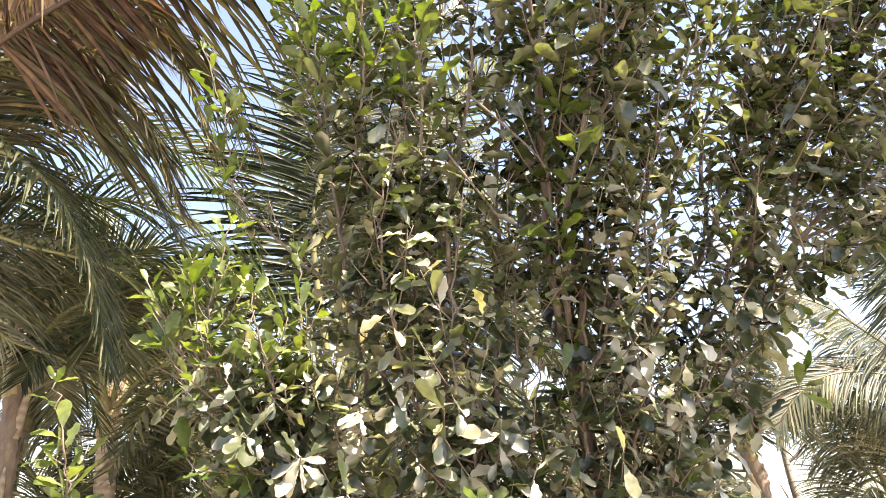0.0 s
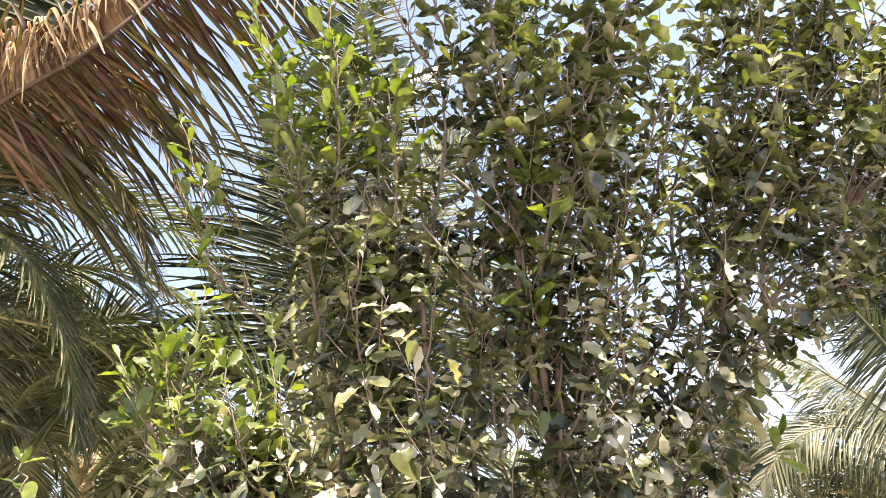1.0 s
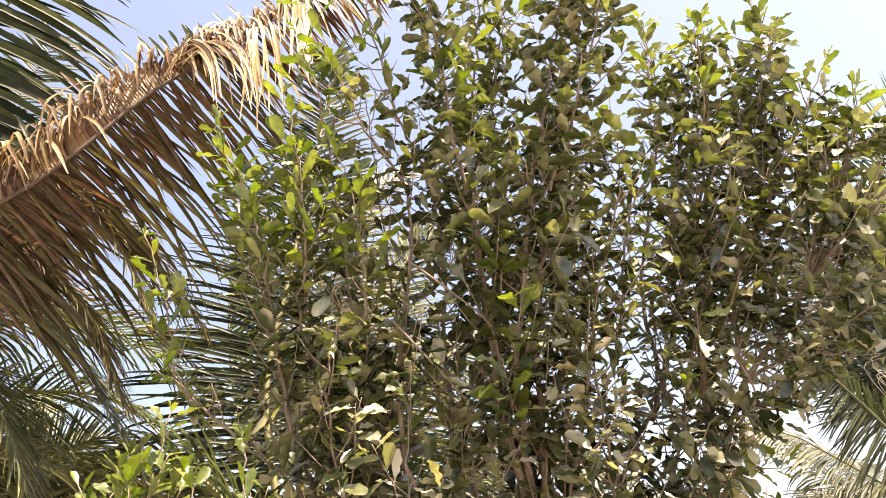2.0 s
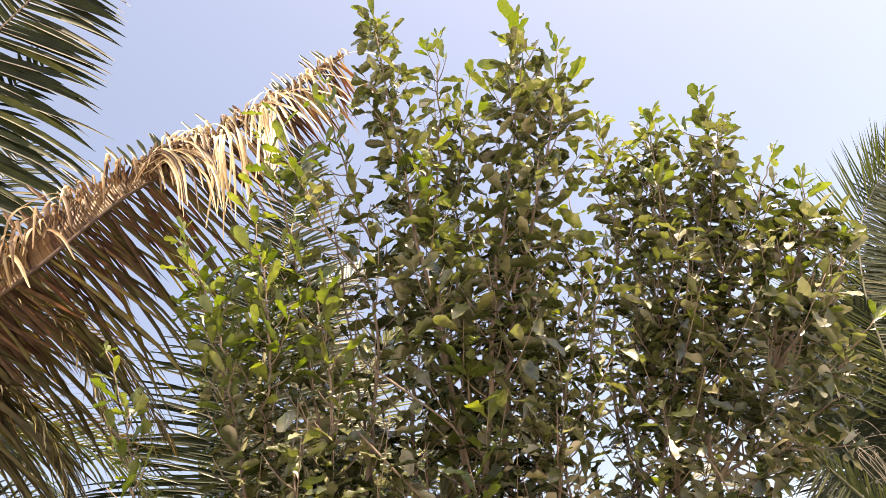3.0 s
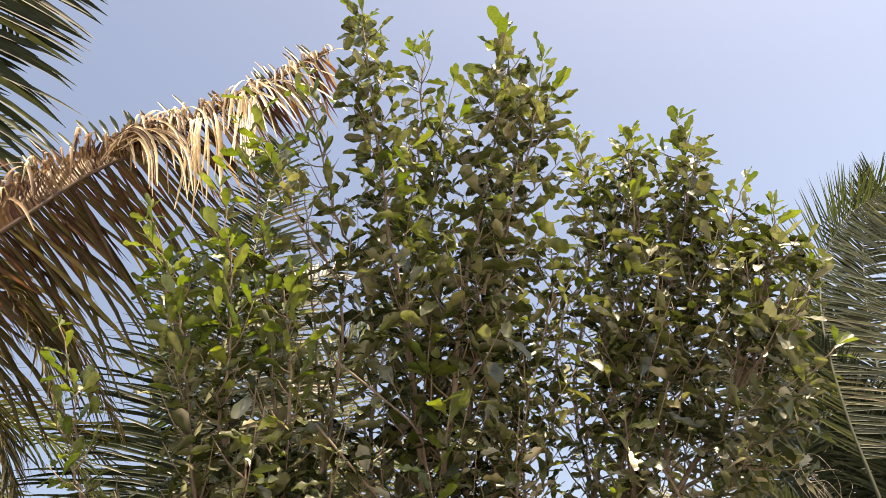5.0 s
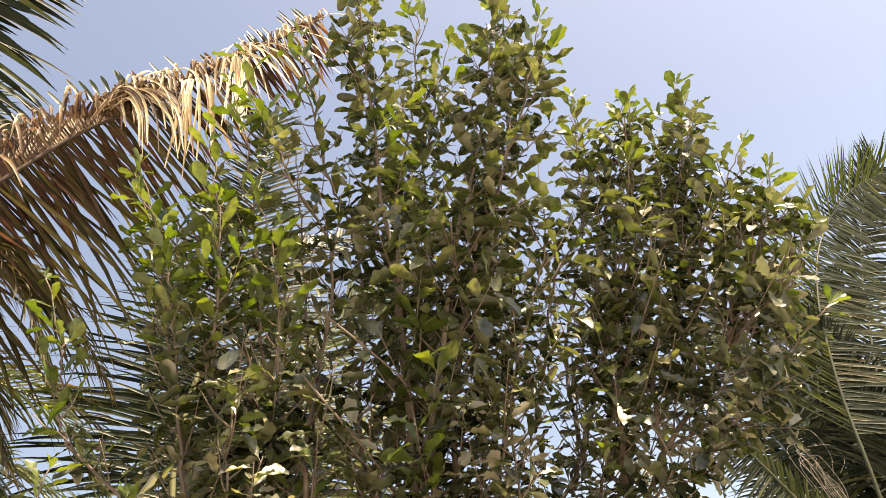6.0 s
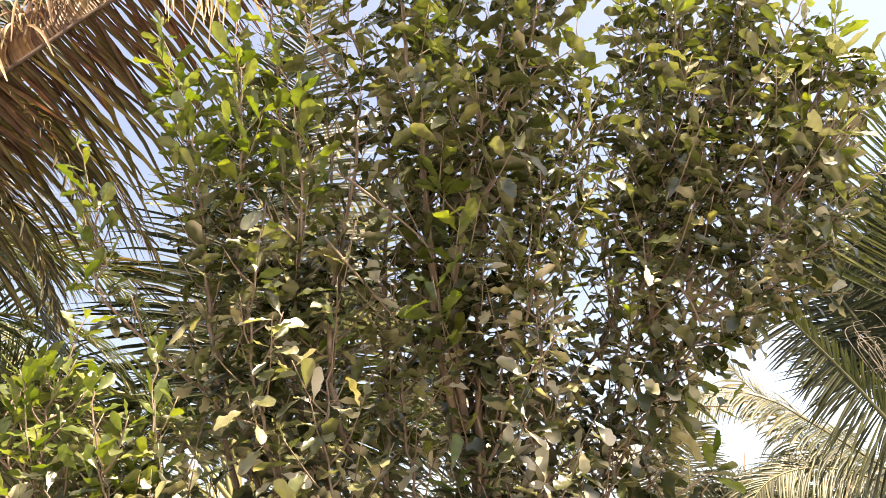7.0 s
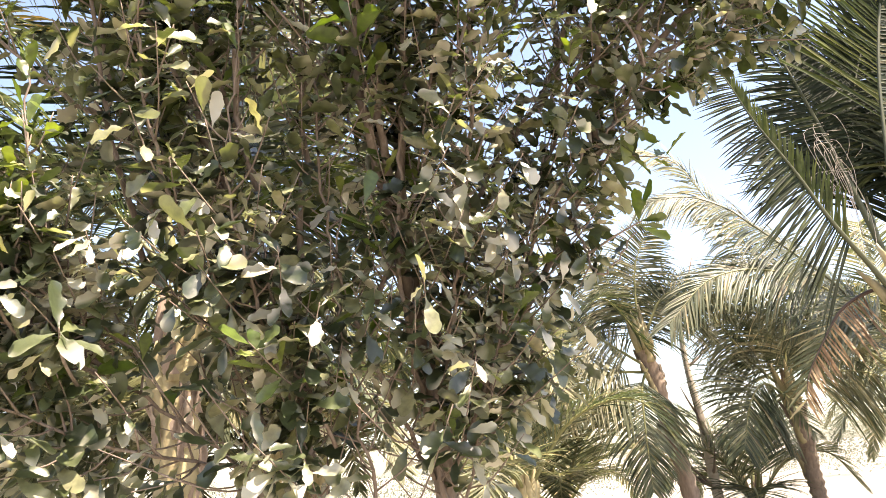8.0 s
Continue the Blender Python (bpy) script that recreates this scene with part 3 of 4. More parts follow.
# the palm beside the shrub: drooping fronds with shade put into their colour, one curving up against the sky
def palm_right():
    palm = thing("coconut_palm", (6.1, 7.0, 0), "coconut palm with broad green fronds, shade in their colour", "palm tree", "coconut palms")
    palm_trunk(palm, [(6.35, 7.1, -0.15), (6.35, 7.05, 0.9), (6.15, 7.0, 1.8), (5.85, 7.0, 2.5)], 0.18, TRUNK, 0.7, 7)
    top = (5.72, 7.0, 2.75)
    tall = [(5.72, 6.95, 2.7), (5.6, 6.7, 3.2), (5.68, 6.6, 3.95), (5.85, 6.6, 4.82), (6.1, 6.6, 5.67), (6.34, 6.6, 6.27), (6.7, 6.6, 6.91), (7.21, 6.6, 7.51), (7.85, 6.6, 8.05), (8.68, 6.6, 8.45)]
    frond(palm, tall, 1.75, 96, 0.1, (-0.2, -0.75, -0.6), 0.0, tip=0.85, mat=FROND_LIT, rib=RACHIS_DARK, seed=31, near=True, start=0.25, rib_size=0.026, open_angle=68, width=0.048, sides=(-1,))
    # its other row of leaflets hangs further off the rib
    frond(palm, tall, 1.75, 100, 0.35, (-0.2, -0.75, -0.6), 0.0, tip=0.85, mat=FROND, rib=RACHIS_DARK, seed=316, near=True, start=0.25, rib_size=0.022, open_angle=105, width=0.06, sides=(1,))
    frond(palm, [top, (6.2, 7.4, 3.0), (6.6, 7.6, 3.8), (7.0, 7.6, 4.72), (7.57, 7.6, 5.98), (8.13, 7.6, 7.16), (8.95, 7.6, 8.54), (9.9, 7.6, 9.6)], 1.6, 150, 0.4, (-0.3, -0.75, -0.6), 0.0, tip=0.8, mat=FROND_SHADED, rib=RACHIS_DARK, seed=314, start=0.2, rib_size=0.03, open_angle=84, width=0.07)
    frond(palm, [top, (5.9, 7.3, 3.3), (6.0, 7.4, 4.4), (6.3, 7.4, 5.4), (6.8, 7.4, 6.2), (7.5, 7.4, 6.8)], 1.4, 120, 0.5, (-0.2, -0.75, -0.6), 0.0, tip=0.7, mat=FROND_SHADED, rib=RACHIS_DARK, seed=315, start=0.25, open_angle=80, width=0.065)
    frond(palm, [top, (6.3, 7.5, 3.4), (6.15, 7.5, 4.6), (6.05, 7.5, 5.6)], 1.0, 73, 0.5, (-0.1, -0.75, -0.6), 0.0, mat=FROND_SHADED, rib=RACHIS_DARK, seed=34, start=0.34, width=0.042)
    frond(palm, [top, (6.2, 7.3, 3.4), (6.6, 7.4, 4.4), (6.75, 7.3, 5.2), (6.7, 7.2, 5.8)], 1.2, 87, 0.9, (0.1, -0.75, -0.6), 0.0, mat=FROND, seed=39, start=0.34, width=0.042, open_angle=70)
    frond(palm, [top, (6.8, 7.2, 3.5), (7.6, 7.4, 4.2), (8.6, 7.6, 4.0)], 0.9, 50, 1.3, mat=FROND_SHADED, rib=RACHIS_DARK, seed=35, width=0.052)
    frond(palm, [top, (6.5, 6.4, 3.2), (7.2, 5.6, 3.7), (7.9, 4.8, 3.2)], 0.9, 50, 1.3, mat=FROND_SHADED, rib=RACHIS_DARK, seed=36, width=0.052)
    frond(palm, [top, (5.75, 7.2, 3.5), (5.72, 7.3, 4.6), (5.6, 7.3, 5.7)], 1.1, 80, 0.9, (0.1, -0.75, -0.6), 0.0, mat=FROND_SHADED, rib=RACHIS_DARK, seed=310, start=0.34, width=0.042, open_angle=74)
    frond(palm, [top, (6.1, 6.9, 3.2), (6.3, 6.8, 4.2), (6.2, 6.7, 5.2), (6.0, 6.6, 5.9)], 1.1, 80, 0.9, (-0.1, -0.75, -0.6), 0.0, mat=FROND_SHADED, rib=RACHIS_DARK, seed=311, start=0.34, width=0.042, open_angle=74)
    frond(palm, [top, (5.64, 7, 3.24), (5.54, 7, 3.73), (5.44, 7, 4.18), (5.33, 7, 4.64), (5.13, 7, 5.37), (4.94, 7, 6.0)], 1.25, 70, 0.4, (0.1, -0.75, -0.6), 0.0, mat=FROND_SHADED, rib=RACHIS_DARK, seed=32, near=True, start=0.36, rib_size=0.042, open_angle=112, width=0.05, hang=0.05)
    # a lower leaf: one row hangs in the shaded colour against the sky, the other, in the sunlit colour, is folded up
    # along the rib
    low = [top, (5.46, 6.75, 2.62), (5.22, 6.7, 2.95), (4.99, 6.7, 3.35), (4.75, 6.7, 3.89), (4.46, 6.7, 4.46), (4.28, 6.7, 4.92), (4.15, 6.7, 5.2)]
    frond(palm, low, 1.05, 84, 0.45, (0.2, -0.75, -0.6), 0.0, mat=FROND_SHADED, rib=RACHIS_DARK, seed=33, near=True, start=0.3, rib_size=0.032, open_angle=140, width=0.034, tip=0.6, sides=(-1,))
    frond(palm, low, 0.5, 90, 0.3, (0.2, -0.75, -0.6), 0.1, mat=FROND_LIT, rib=RACHIS_DARK, seed=312, start=0.3, rib_size=0.03, open_angle=46, width=0.034, tip=0.6, sides=(1,))
    # a spent leaf that hangs from the crown
    frond(palm, [top, (5.58, 7.3, 2.73), (5.26, 7.3, 2.56), (4.98, 7.3, 2.24), (4.77, 7.3, 1.95), (4.68, 7.3, 1.7)], 0.75, 34, 0.8, (-0.1, -0.6, 0.8), 0.0, mat=(DEAD_TAN, FROND_PALE), rib=RACHIS_DEAD, seed=313, start=0.2, rib_size=0.024, width=0.03, open_angle=80, hang=0.3, tip=0.6, ragged=0.5)
    rng = random.Random(317)
    for k in range(22):
        # threads of dry fibre caught on the leaf stalk
        p = Vector((5.33, 6.93, 4.64)).lerp(Vector((5.5, 6.93, 3.9)), rng.random())
        fall, drift = rng.uniform(0.2, 0.95), rng.gauss(-0.12, 0.16)
        v, f = [], []
        tube(v, f, curve([p, p + Vector((drift - 0.06, -0.05, 0.02 - fall * 0.15)), p + Vector((drift, -0.07, -fall * 0.6)), p + Vector((drift * 0.6, -0.06, -fall))], 4), [0.0028] * 13, 4)
        mesh_object("fibre_thread", [q - palm.location for q in v], f, PALE_BARK, palm, smooth=True)


# further palms; haze and open light are put into their paler leaflet colour
def palm_far(at, height, top, radius, reach, count, seed, label, **more):
    palm = thing("coconut_palm", (at[0], at[1], 0), label, "palm tree", "coconut palms")
    palm_trunk(palm, [(at[0], at[1], -0.15), (at[0] * 0.7 + top[0] * 0.3, at[1], height * 0.35), (at[0] * 0.3 + top[0] * 0.7, top[1], height * 0.72), (top[0], top[1], height)], radius, more.pop("bark", TRUNK), 0.6, seed, more.pop("stubs", 0))
    crown_fronds(palm, Vector((top[0], top[1], height)), count, reach, seed, **more)
    return palm


palm_behind()
palm_left()
palm_right()
p = palm_far((7.3, 9.0), 2.0, (7.3, 9.0), 0.125, 2.4, 4, 41, "coconut palm with a pale arching frond", skip=(165, 195))
frond(p, [(7.25, 9, 2.0), (6.95, 9, 2.48), (6.49, 9, 3.2), (5.97, 9, 3.72), (5.52, 9, 4.12), (5.2, 9, 4.38), (4.7, 9, 4.56), (4.07, 9, 4.5)], 1.45, 130, 1.3, (0.3, -0.8, 0.5), 0.0, FROND, RACHIS_DARK, seed=411, hang=0.35, tip=0.5, width=0.032, rib_size=0.028)
frond(p, [(7.2, 9.2, 2.0), (6.16, 9.5, 3.26), (5.49, 9.5, 4.29), (5.18, 9.5, 4.82), (4.87, 9.5, 5.3), (4.3, 9.5, 5.55)], 1.35, 110, 1.2, (0.3, -0.8, 0.5), 0.0, (FROND_PALE, FROND), seed=412, hang=0.3, tip=0.5, width=0.036)
frond(p, [(7.2, 8.95, 2.0), (6.6, 8.9, 2.9), (5.6, 8.8, 3.4), (4.7, 8.7, 3.35), (4.0, 8.6, 2.8)], 1.35, 100, 1.2, (0.2, -0.8, 0.5), 0.0, FROND, seed=413, hang=0.25, tip=0.5, width=0.034, rib_size=0.026)
p = palm_far((6.3, 10.1), 1.95, (6.09, 10.0), 0.1, 2.2, 0, 42, "young coconut palm with a brown fibrous trunk", bark=FIBRE, stubs=9)
for k, (pts, mat) in enumerate((([(6.09, 10, 1.95), (6.2, 10, 2.73), (6.4, 10, 3.54), (6.5, 10, 4.2)], FROND_PALE), ([(6.07, 10, 2.0), (5.65, 10, 2.44), (5.21, 9.9, 3.04), (4.79, 9.8, 3.45), (4.31, 9.7, 3.45)], FROND),
                        ([(6.05, 10, 1.95), (5.87, 10.1, 2.67), (5.75, 10.2, 3.25), (5.61, 10.3, 3.76)], FROND_PALE), ([(6.13, 10, 1.95), (6.45, 10, 2.31), (6.78, 10, 2.77), (7.15, 10, 3.0), (7.5, 10, 2.8)], FROND_PALE),
                        ([(6.15, 10, 1.95), (6.7, 9.9, 2.2), (7.3, 9.8, 2.1), (7.8, 9.7, 1.6)], FROND_PALE), ([(6.0, 9.95, 1.95), (5.6, 9.7, 2.1), (5.25, 9.5, 1.85), (5.0, 9.4, 1.3)], FROND), ([(6.1, 10.1, 2.0), (6.4, 10.6, 3.0), (6.8, 11.0, 3.3), (7.3, 11.4, 3.0)], FROND))):
    frond(p, pts, 1.2, 76, 1.2, (0.1, -0.9, 0.4), 0.0, mat, seed=421 + k, width=0.03, open_angle=84, tip=0.5, hang=0.15, rib_size=0.02)
p = palm_far((4.4, 9.6), 2.85, (3.94, 9.5), 0.1, 2.0, 0, 43, "coconut palm with a dark leaning trunk", bark=FIBRE, stubs=9)
for k, (pts, mat) in enumerate((([(3.92, 9.5, 2.35), (3.47, 9.45, 2.36), (3.0, 9.4, 2.19), (2.59, 9.35, 1.8)], FROND_PALE), ([(3.92, 9.5, 2.45), (3.39, 9.5, 2.83), (3.05, 9.5, 3.05), (2.7, 9.5, 2.9)], FROND_PALE),
                        ([(3.95, 9.5, 2.8), (3.97, 9.5, 3.3), (4.05, 9.5, 3.8), (4.3, 9.5, 4.3)], FROND_PALE), ([(3.93, 9.5, 2.8), (3.75, 9.6, 3.4), (3.5, 9.6, 3.9), (3.1, 9.6, 4.1)], FROND),
                        ([(3.95, 9.45, 2.4), (3.78, 9.3, 2.1), (3.7, 9.2, 1.5), (3.68, 9.2, 0.9)], FROND), ([(4.0, 9.5, 2.8), (4.3, 9.4, 3.3), (4.7, 9.3, 3.35), (5.1, 9.2, 3.0)], FROND_PALE), ([(3.95, 9.6, 2.6), (4.1, 10.0, 3.2), (4.3, 10.4, 3.2), (4.5, 10.8, 2.7)], FROND))):
    frond(p, pts, 1.0, 70, 1.3, (0.1, -0.8, 0.6), 0.0, mat, seed=431 + k, width=0.03, open_angle=84, tip=0.5, hang=0.25, rib_size=0.02)
palm_far((5.75, 10.9), 0.5, (5.75, 10.9), 0.09, 1.5, 7, 59, "low young coconut palm at the foot of its neighbour", mats=(FROND, FROND_PALE), width=0.032, rise=1.4)
# pale leaflets throughout, to brighten these two shaded palms by colour
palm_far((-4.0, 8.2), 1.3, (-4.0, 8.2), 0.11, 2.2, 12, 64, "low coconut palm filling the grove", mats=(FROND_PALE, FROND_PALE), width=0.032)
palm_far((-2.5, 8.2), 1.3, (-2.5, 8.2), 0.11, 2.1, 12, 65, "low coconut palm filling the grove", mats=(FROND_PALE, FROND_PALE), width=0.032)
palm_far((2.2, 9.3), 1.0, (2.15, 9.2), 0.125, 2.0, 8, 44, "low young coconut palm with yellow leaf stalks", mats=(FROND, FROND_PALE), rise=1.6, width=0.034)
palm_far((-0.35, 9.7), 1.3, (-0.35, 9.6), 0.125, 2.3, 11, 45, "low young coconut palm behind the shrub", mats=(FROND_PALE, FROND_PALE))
palm_far((-3.05, 7.0), 2.9, (-3.3, 7.0), 0.1, 2.2, 13, 46, "young coconut palm in the shade of its neighbours", mats=(FROND, FROND_PALE), width=0.03, leaf_count=72)
palm_far((-3.25, 5.6), 3.0, (-3.42, 5.6), 0.075, 1.9, 9, 58, "coconut palm with a pale torn trunk", bark=FIBRE, stubs=7, mats=(FROND, FROND_PALE), width=0.028, leaf_count=76)
palm_far((-5.2, 8.6), 3.2, (-5.0, 8.4), 0.125, 2.8, 14, 47, "coconut palm among others in the grove", mats=(FROND, FROND_PALE))
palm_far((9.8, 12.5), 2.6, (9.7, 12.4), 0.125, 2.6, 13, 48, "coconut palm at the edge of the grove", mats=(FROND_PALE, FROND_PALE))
palm_far((-3.9, 10.2), 2.4, (-3.8, 10.0), 0.125, 2.6, 14, 55, "coconut palm in the thick of the grove", mats=(FROND, FROND_PALE))
palm_far((-1.9, 9.6), 1.7, (-1.9, 9.5), 0.125, 2.4, 13, 56, "low coconut palm in the thick of the grove", mats=(FROND, FROND_PALE))
palm_far((2.0, 11.6), 2.3, (2.0, 11.6), 0.125, 2.4, 13, 57, "coconut palm seen through the shrub", mats=(FROND, FROND_PALE))
palm_far((-0.8, 9.0), 1.6, (-0.8, 9.0), 0.125, 2.4, 11, 54, "coconut palm behind its taller neighbour", mats=(FROND, FROND_PALE))
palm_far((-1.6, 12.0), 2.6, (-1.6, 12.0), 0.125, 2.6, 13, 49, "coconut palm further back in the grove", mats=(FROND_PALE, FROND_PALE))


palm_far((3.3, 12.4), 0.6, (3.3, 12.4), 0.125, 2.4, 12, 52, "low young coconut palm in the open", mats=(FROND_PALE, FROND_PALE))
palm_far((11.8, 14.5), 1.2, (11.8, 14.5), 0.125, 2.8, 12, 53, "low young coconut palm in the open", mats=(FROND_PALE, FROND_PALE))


# ---- far scrub ----
def far_scrub():
    """Hazy dry scrub along the edge of the open ground, of many small leaves."""
    rng = random.Random(71)
    verts, faces = [], []
    for k in range(420):
        x, y = rng.uniform(-45, 55), rng.uniform(26, 40)
        open_side = x / y < 0.6
        top = rng.uniform(0.6, 1.5) if open_side else rng.uniform(2.0, 4.6)
        wide = rng.uniform(0.9, 2.2)
        if not open_side and rng.random() < 0.45:
            continue
        for _ in range(120 if open_side else 650):
            a, r = rng.uniform(0, 6.28), wide * math.sqrt(rng.random())
            z = top * rng.random() ** 0.7
            c = Vector((x + r * math.cos(a), y + r * math.sin(a), z))
            w = Vector((rng.gauss(0, 1), rng.gauss(0, 1), rng.gauss(0, 1))).normalized() * 0.05
            s = w.orthogonal() * 0.5
            b = len(verts)
            verts += [c - w, c + s, c + w, c - s]
            faces.append((b, b + 1, b + 2, b + 3))
    tagged(mesh_object("scrub", verts, faces, SCRUB), "pale dry scrub at the edge of the open ground", "scrub", kind="stuff")


far_scrub()


# ---- bare tree behind the palms ----
def bare_tree():
    rng = random.Random(61)
    tree = thing("bare_tree", (5.25, 11, 0), "slender pale tree with bare branches", "tree")
    v, f = [], []
    line = curve([(5.3, 11, -0.15), (5.25, 11, 0.8), (5.22, 11, 1.8), (5.15, 11, 2.7), (5.2, 11, 3.6)], 6)
    tube(v, f, line, [0.1 * (1 - 0.75 * i / len(line)) for i in range(len(line))], 8, 0.05, rng)
    mesh_object("trunk", [q - tree.location for q in v], f, PALE_BARK, tree, smooth=True)
    for k in range(14):
        p = line[rng.randrange(6, len(line))]
        a, h = rng.uniform(0, 6.28), rng.uniform(0.4, 1.1)
        out = Vector((math.cos(a), math.sin(a) * 0.5, rng.uniform(0.5, 1.1)))
        v, f = [], []
        tube(v, f, curve([p, p + out * h * 0.5 + Vector((0, 0, -0.05)), p + out * h], 4), [0.028 * (1 - 0.1 * i) for i in range(9)], 5)
        mesh_object("branch", [q - tree.location for q in v], f, BARK, tree, smooth=True)


bare_tree()


# ---- the shrub ----
def leaf_shape(rng):
    """Verts and faces of one spoon-shaped leaf of length 1 along +x, facing +z, with a wavy rim, a fold and a sag."""
    at = (0, 0.09, 0.18, 0.27, 0.36, 0.45, 0.54, 0.63, 0.72, 0.8, 0.88, 0.94, 0.98, 1.0)
    verts, faces = [], []
    fold, sag, roll = rng.uniform(0.1, 0.65), rng.uniform(-0.25, 0.75), rng.uniform(-0.5, 0.5)
    wide, phase, wave, widest = rng.uniform(0.125, 0.175), rng.uniform(0, 6), rng.uniform(0.014, 0.042), rng.uniform(0.62, 0.74)
    for u in at:
        if u < 0.1:
            w = 0.013
        elif u < widest:
            w = max(0.014, wide * math.sin(math.pi / 2 * (u - 0.08) / (widest - 0.08)) ** 1.15)
        else:
            w = max(0.018, wide * math.sqrt(max(0, 1 - ((u - widest) / (1 - widest)) ** 2.3)))
        x, z = u - 0.12 * sag * u * u, -sag * 0.5 * u * u
        for s in (-1, 0, 1):
            ripple = wave * math.sin(phase + 19 * u + 1.7 * s) * (abs(s) if u > 0.15 else 0)
            verts.append(Vector((x, s * w * (1 + ripple * 4.5), z + abs(s) * w * fold + ripple + roll * u * s * w)))
    for i in range(len(at) - 1):
        for j in range(2):
            a = i * 3 + j
            faces.append((a, a + 1, a + 4, a + 3))
    return verts, faces


leaf_rng = random.Random(5)
SHAPES = [leaf_shape(leaf_rng) for _ in range(16)]
shrub = thing("shrub", (0.8, 3.7, 0), "tall leafy shrub of many upright stems with dusty green leaves", "shrub")
LEAVES = []   # matrix, shape, which kind of leaf, stem part
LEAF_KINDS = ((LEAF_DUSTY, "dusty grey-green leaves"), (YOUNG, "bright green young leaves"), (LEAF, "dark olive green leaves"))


def put_leaf(p, axis, out, size, rng, young, owner):
    """One leaf at p: it points between the stem's way and outwards, its face turned to the sky."""
    low = min(1.0, max(0.0, (2.7 - p.z) / 0.9))
    a = radians(rng.uniform(30, 66) if young else rng.uniform(52 - 8 * low, 98))
    way = (axis * math.cos(a) + out * math.sin(a) + Vector((rng.gauss(0, 0.16), rng.gauss(0, 0.16), rng.gauss(0, 0.18) - (0 if young else rng.uniform(0, 0.1 + 0.75 * low))))).normalized()
    loose = 0.55
    open_side = 0.38 if p.z < 3.6 else 0.14   # leaves turn their faces to the open side of the shrub
    up = Vector((rng.gauss(0, loose) + open_side * 0.3, rng.gauss(0, loose) - open_side, 1)) + axis * 0.3
    side = up.cross(way)
    side = side.normalized() if side.length > 1e-3 else way.orthogonal().normalized()
    up = way.cross(side)
    m = Matrix((way, side, up)).transposed().to_4x4()
    m = Matrix.Translation(p) @ m @ Matrix.Diagonal((size * 1.12, size * rng.uniform(0.95, 1.35) * (1.0 if p.z > 2.8 else 1.18), size * 1.1, 1))
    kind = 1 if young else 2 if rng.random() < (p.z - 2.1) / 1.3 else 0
    LEAVES.append((m, rng.randrange(len(SHAPES)), kind, owner))


def stem(points, r0=0.022, r1=0.004, leafy=0.3, size=0.125, seed=1, gap=0.054, twigs=0.3, young_from=0.9, name="stem", sparse=1.0):
    """One upright stem with side twigs and its leaves. leafy: the share of its length, from the foot, that is bare."""
    rng = random.Random(seed)
    line = curve(points, 8)
    run = [0.0]
    for a, b in zip(line, line[1:]):
        run.append(run[-1] + (b - a).length)
    total = run[-1]
    bent = [p + Vector((rng.gauss(0, 0.008), rng.gauss(0, 0.008), 0)) for p in line]
    bent[0], bent[-1] = line[0], line[-1]
    verts, faces = [], []
    tube(verts, faces, bent, [(r0 + (r1 - r0) * (r / total) ** 0.8) * 0.75 for r in run], 7, 0.06, rng)
    tan = tangents(bent)

    def at(s):
        i = max(j for j in range(len(run)) if run[j] <= s + 1e-9)
        i = min(i, len(bent) - 2)
        f = (s - run[i]) / max(run[i + 1] - run[i], 1e-6)
        return bent[i].lerp(bent[i + 1], f), tan[i].lerp(tan[i + 1], f).normalized()

    ob = mesh_object(name, [], [], BARK, shrub)
    turn = rng.uniform(0, 6)
    s = total * leafy
    while s < total - 0.3:
        p, t = at(s)
        u = s / total
        turn += 2.4 + rng.gauss(0, 0.3)
        side = t.orthogonal().normalized()
        out = side * math.cos(turn) + t.cross(side) * math.sin(turn)
        h = twigs * rng.uniform(0.5, 1.5) * (1.15 - 0.7 * u) * (1 if u < 0.8 else 0.85)
        mid = p + (t * 0.55 + out * 0.75) * h * 0.5
        end = p + (t * 0.85 + out * 0.8) * h + Vector((0, 0, rng.uniform(-0.02, 0.06)))
        twig = curve([p, mid, end], 3)
        tube(verts, faces, twig, [0.005 - 0.0005 * i for i in range(len(twig))], 4)
        ways = tangents(twig)
        n = max(4, int(h / (0.022 + 0.1 * size) * sparse))
        young = u > young_from + rng.uniform(-0.1, 0.1) or rng.random() < 0.05
        for k in range(n):
            q = 0.4 + 0.6 * (k + rng.random() * 0.6) / n
            j = min(int(q * (len(twig) - 1)), len(twig) - 2)
            pp = twig[j].lerp(twig[j + 1], min(1, q * (len(twig) - 1) - j))
            b = k * 2.4 + rng.uniform(-0.4, 0.4)
            sd = ways[j].orthogonal().normalized()
            put_leaf(pp, ways[j], sd * math.cos(b) + ways[j].cross(sd) * math.sin(b), size * rng.uniform(0.65, 1.18), rng, young, ob)
        s += gap * rng.uniform(0.7, 1.3) * (1 if u < 0.8 else 1.3)
    n = int(total * (1 - leafy) / 0.065 * sparse)
    for k in range(n):
        u = leafy + (1 - leafy) * (k + rng.random()) / n
        p, t = at(u * total)
        b = k * 2.4
        side = t.orthogonal().normalized()
        put_leaf(p, t, side * math.cos(b) + t.cross(side) * math.sin(b), size * rng.uniform(0.8, 1.3) * (1 if u < 0.93 else 0.9), rng, u > young_from, ob)
    p, t = at(total)
    for k in range(4):
        side = t.orthogonal().normalized()
        put_leaf(p, t, (side * math.cos(k * 1.6) + t.cross(side) * math.sin(k * 1.6)) * 0.6, size * rng.uniform(0.4, 0.7), rng, True, ob)
    ob.data.from_pydata([v - shrub.location for v in verts], [], faces)
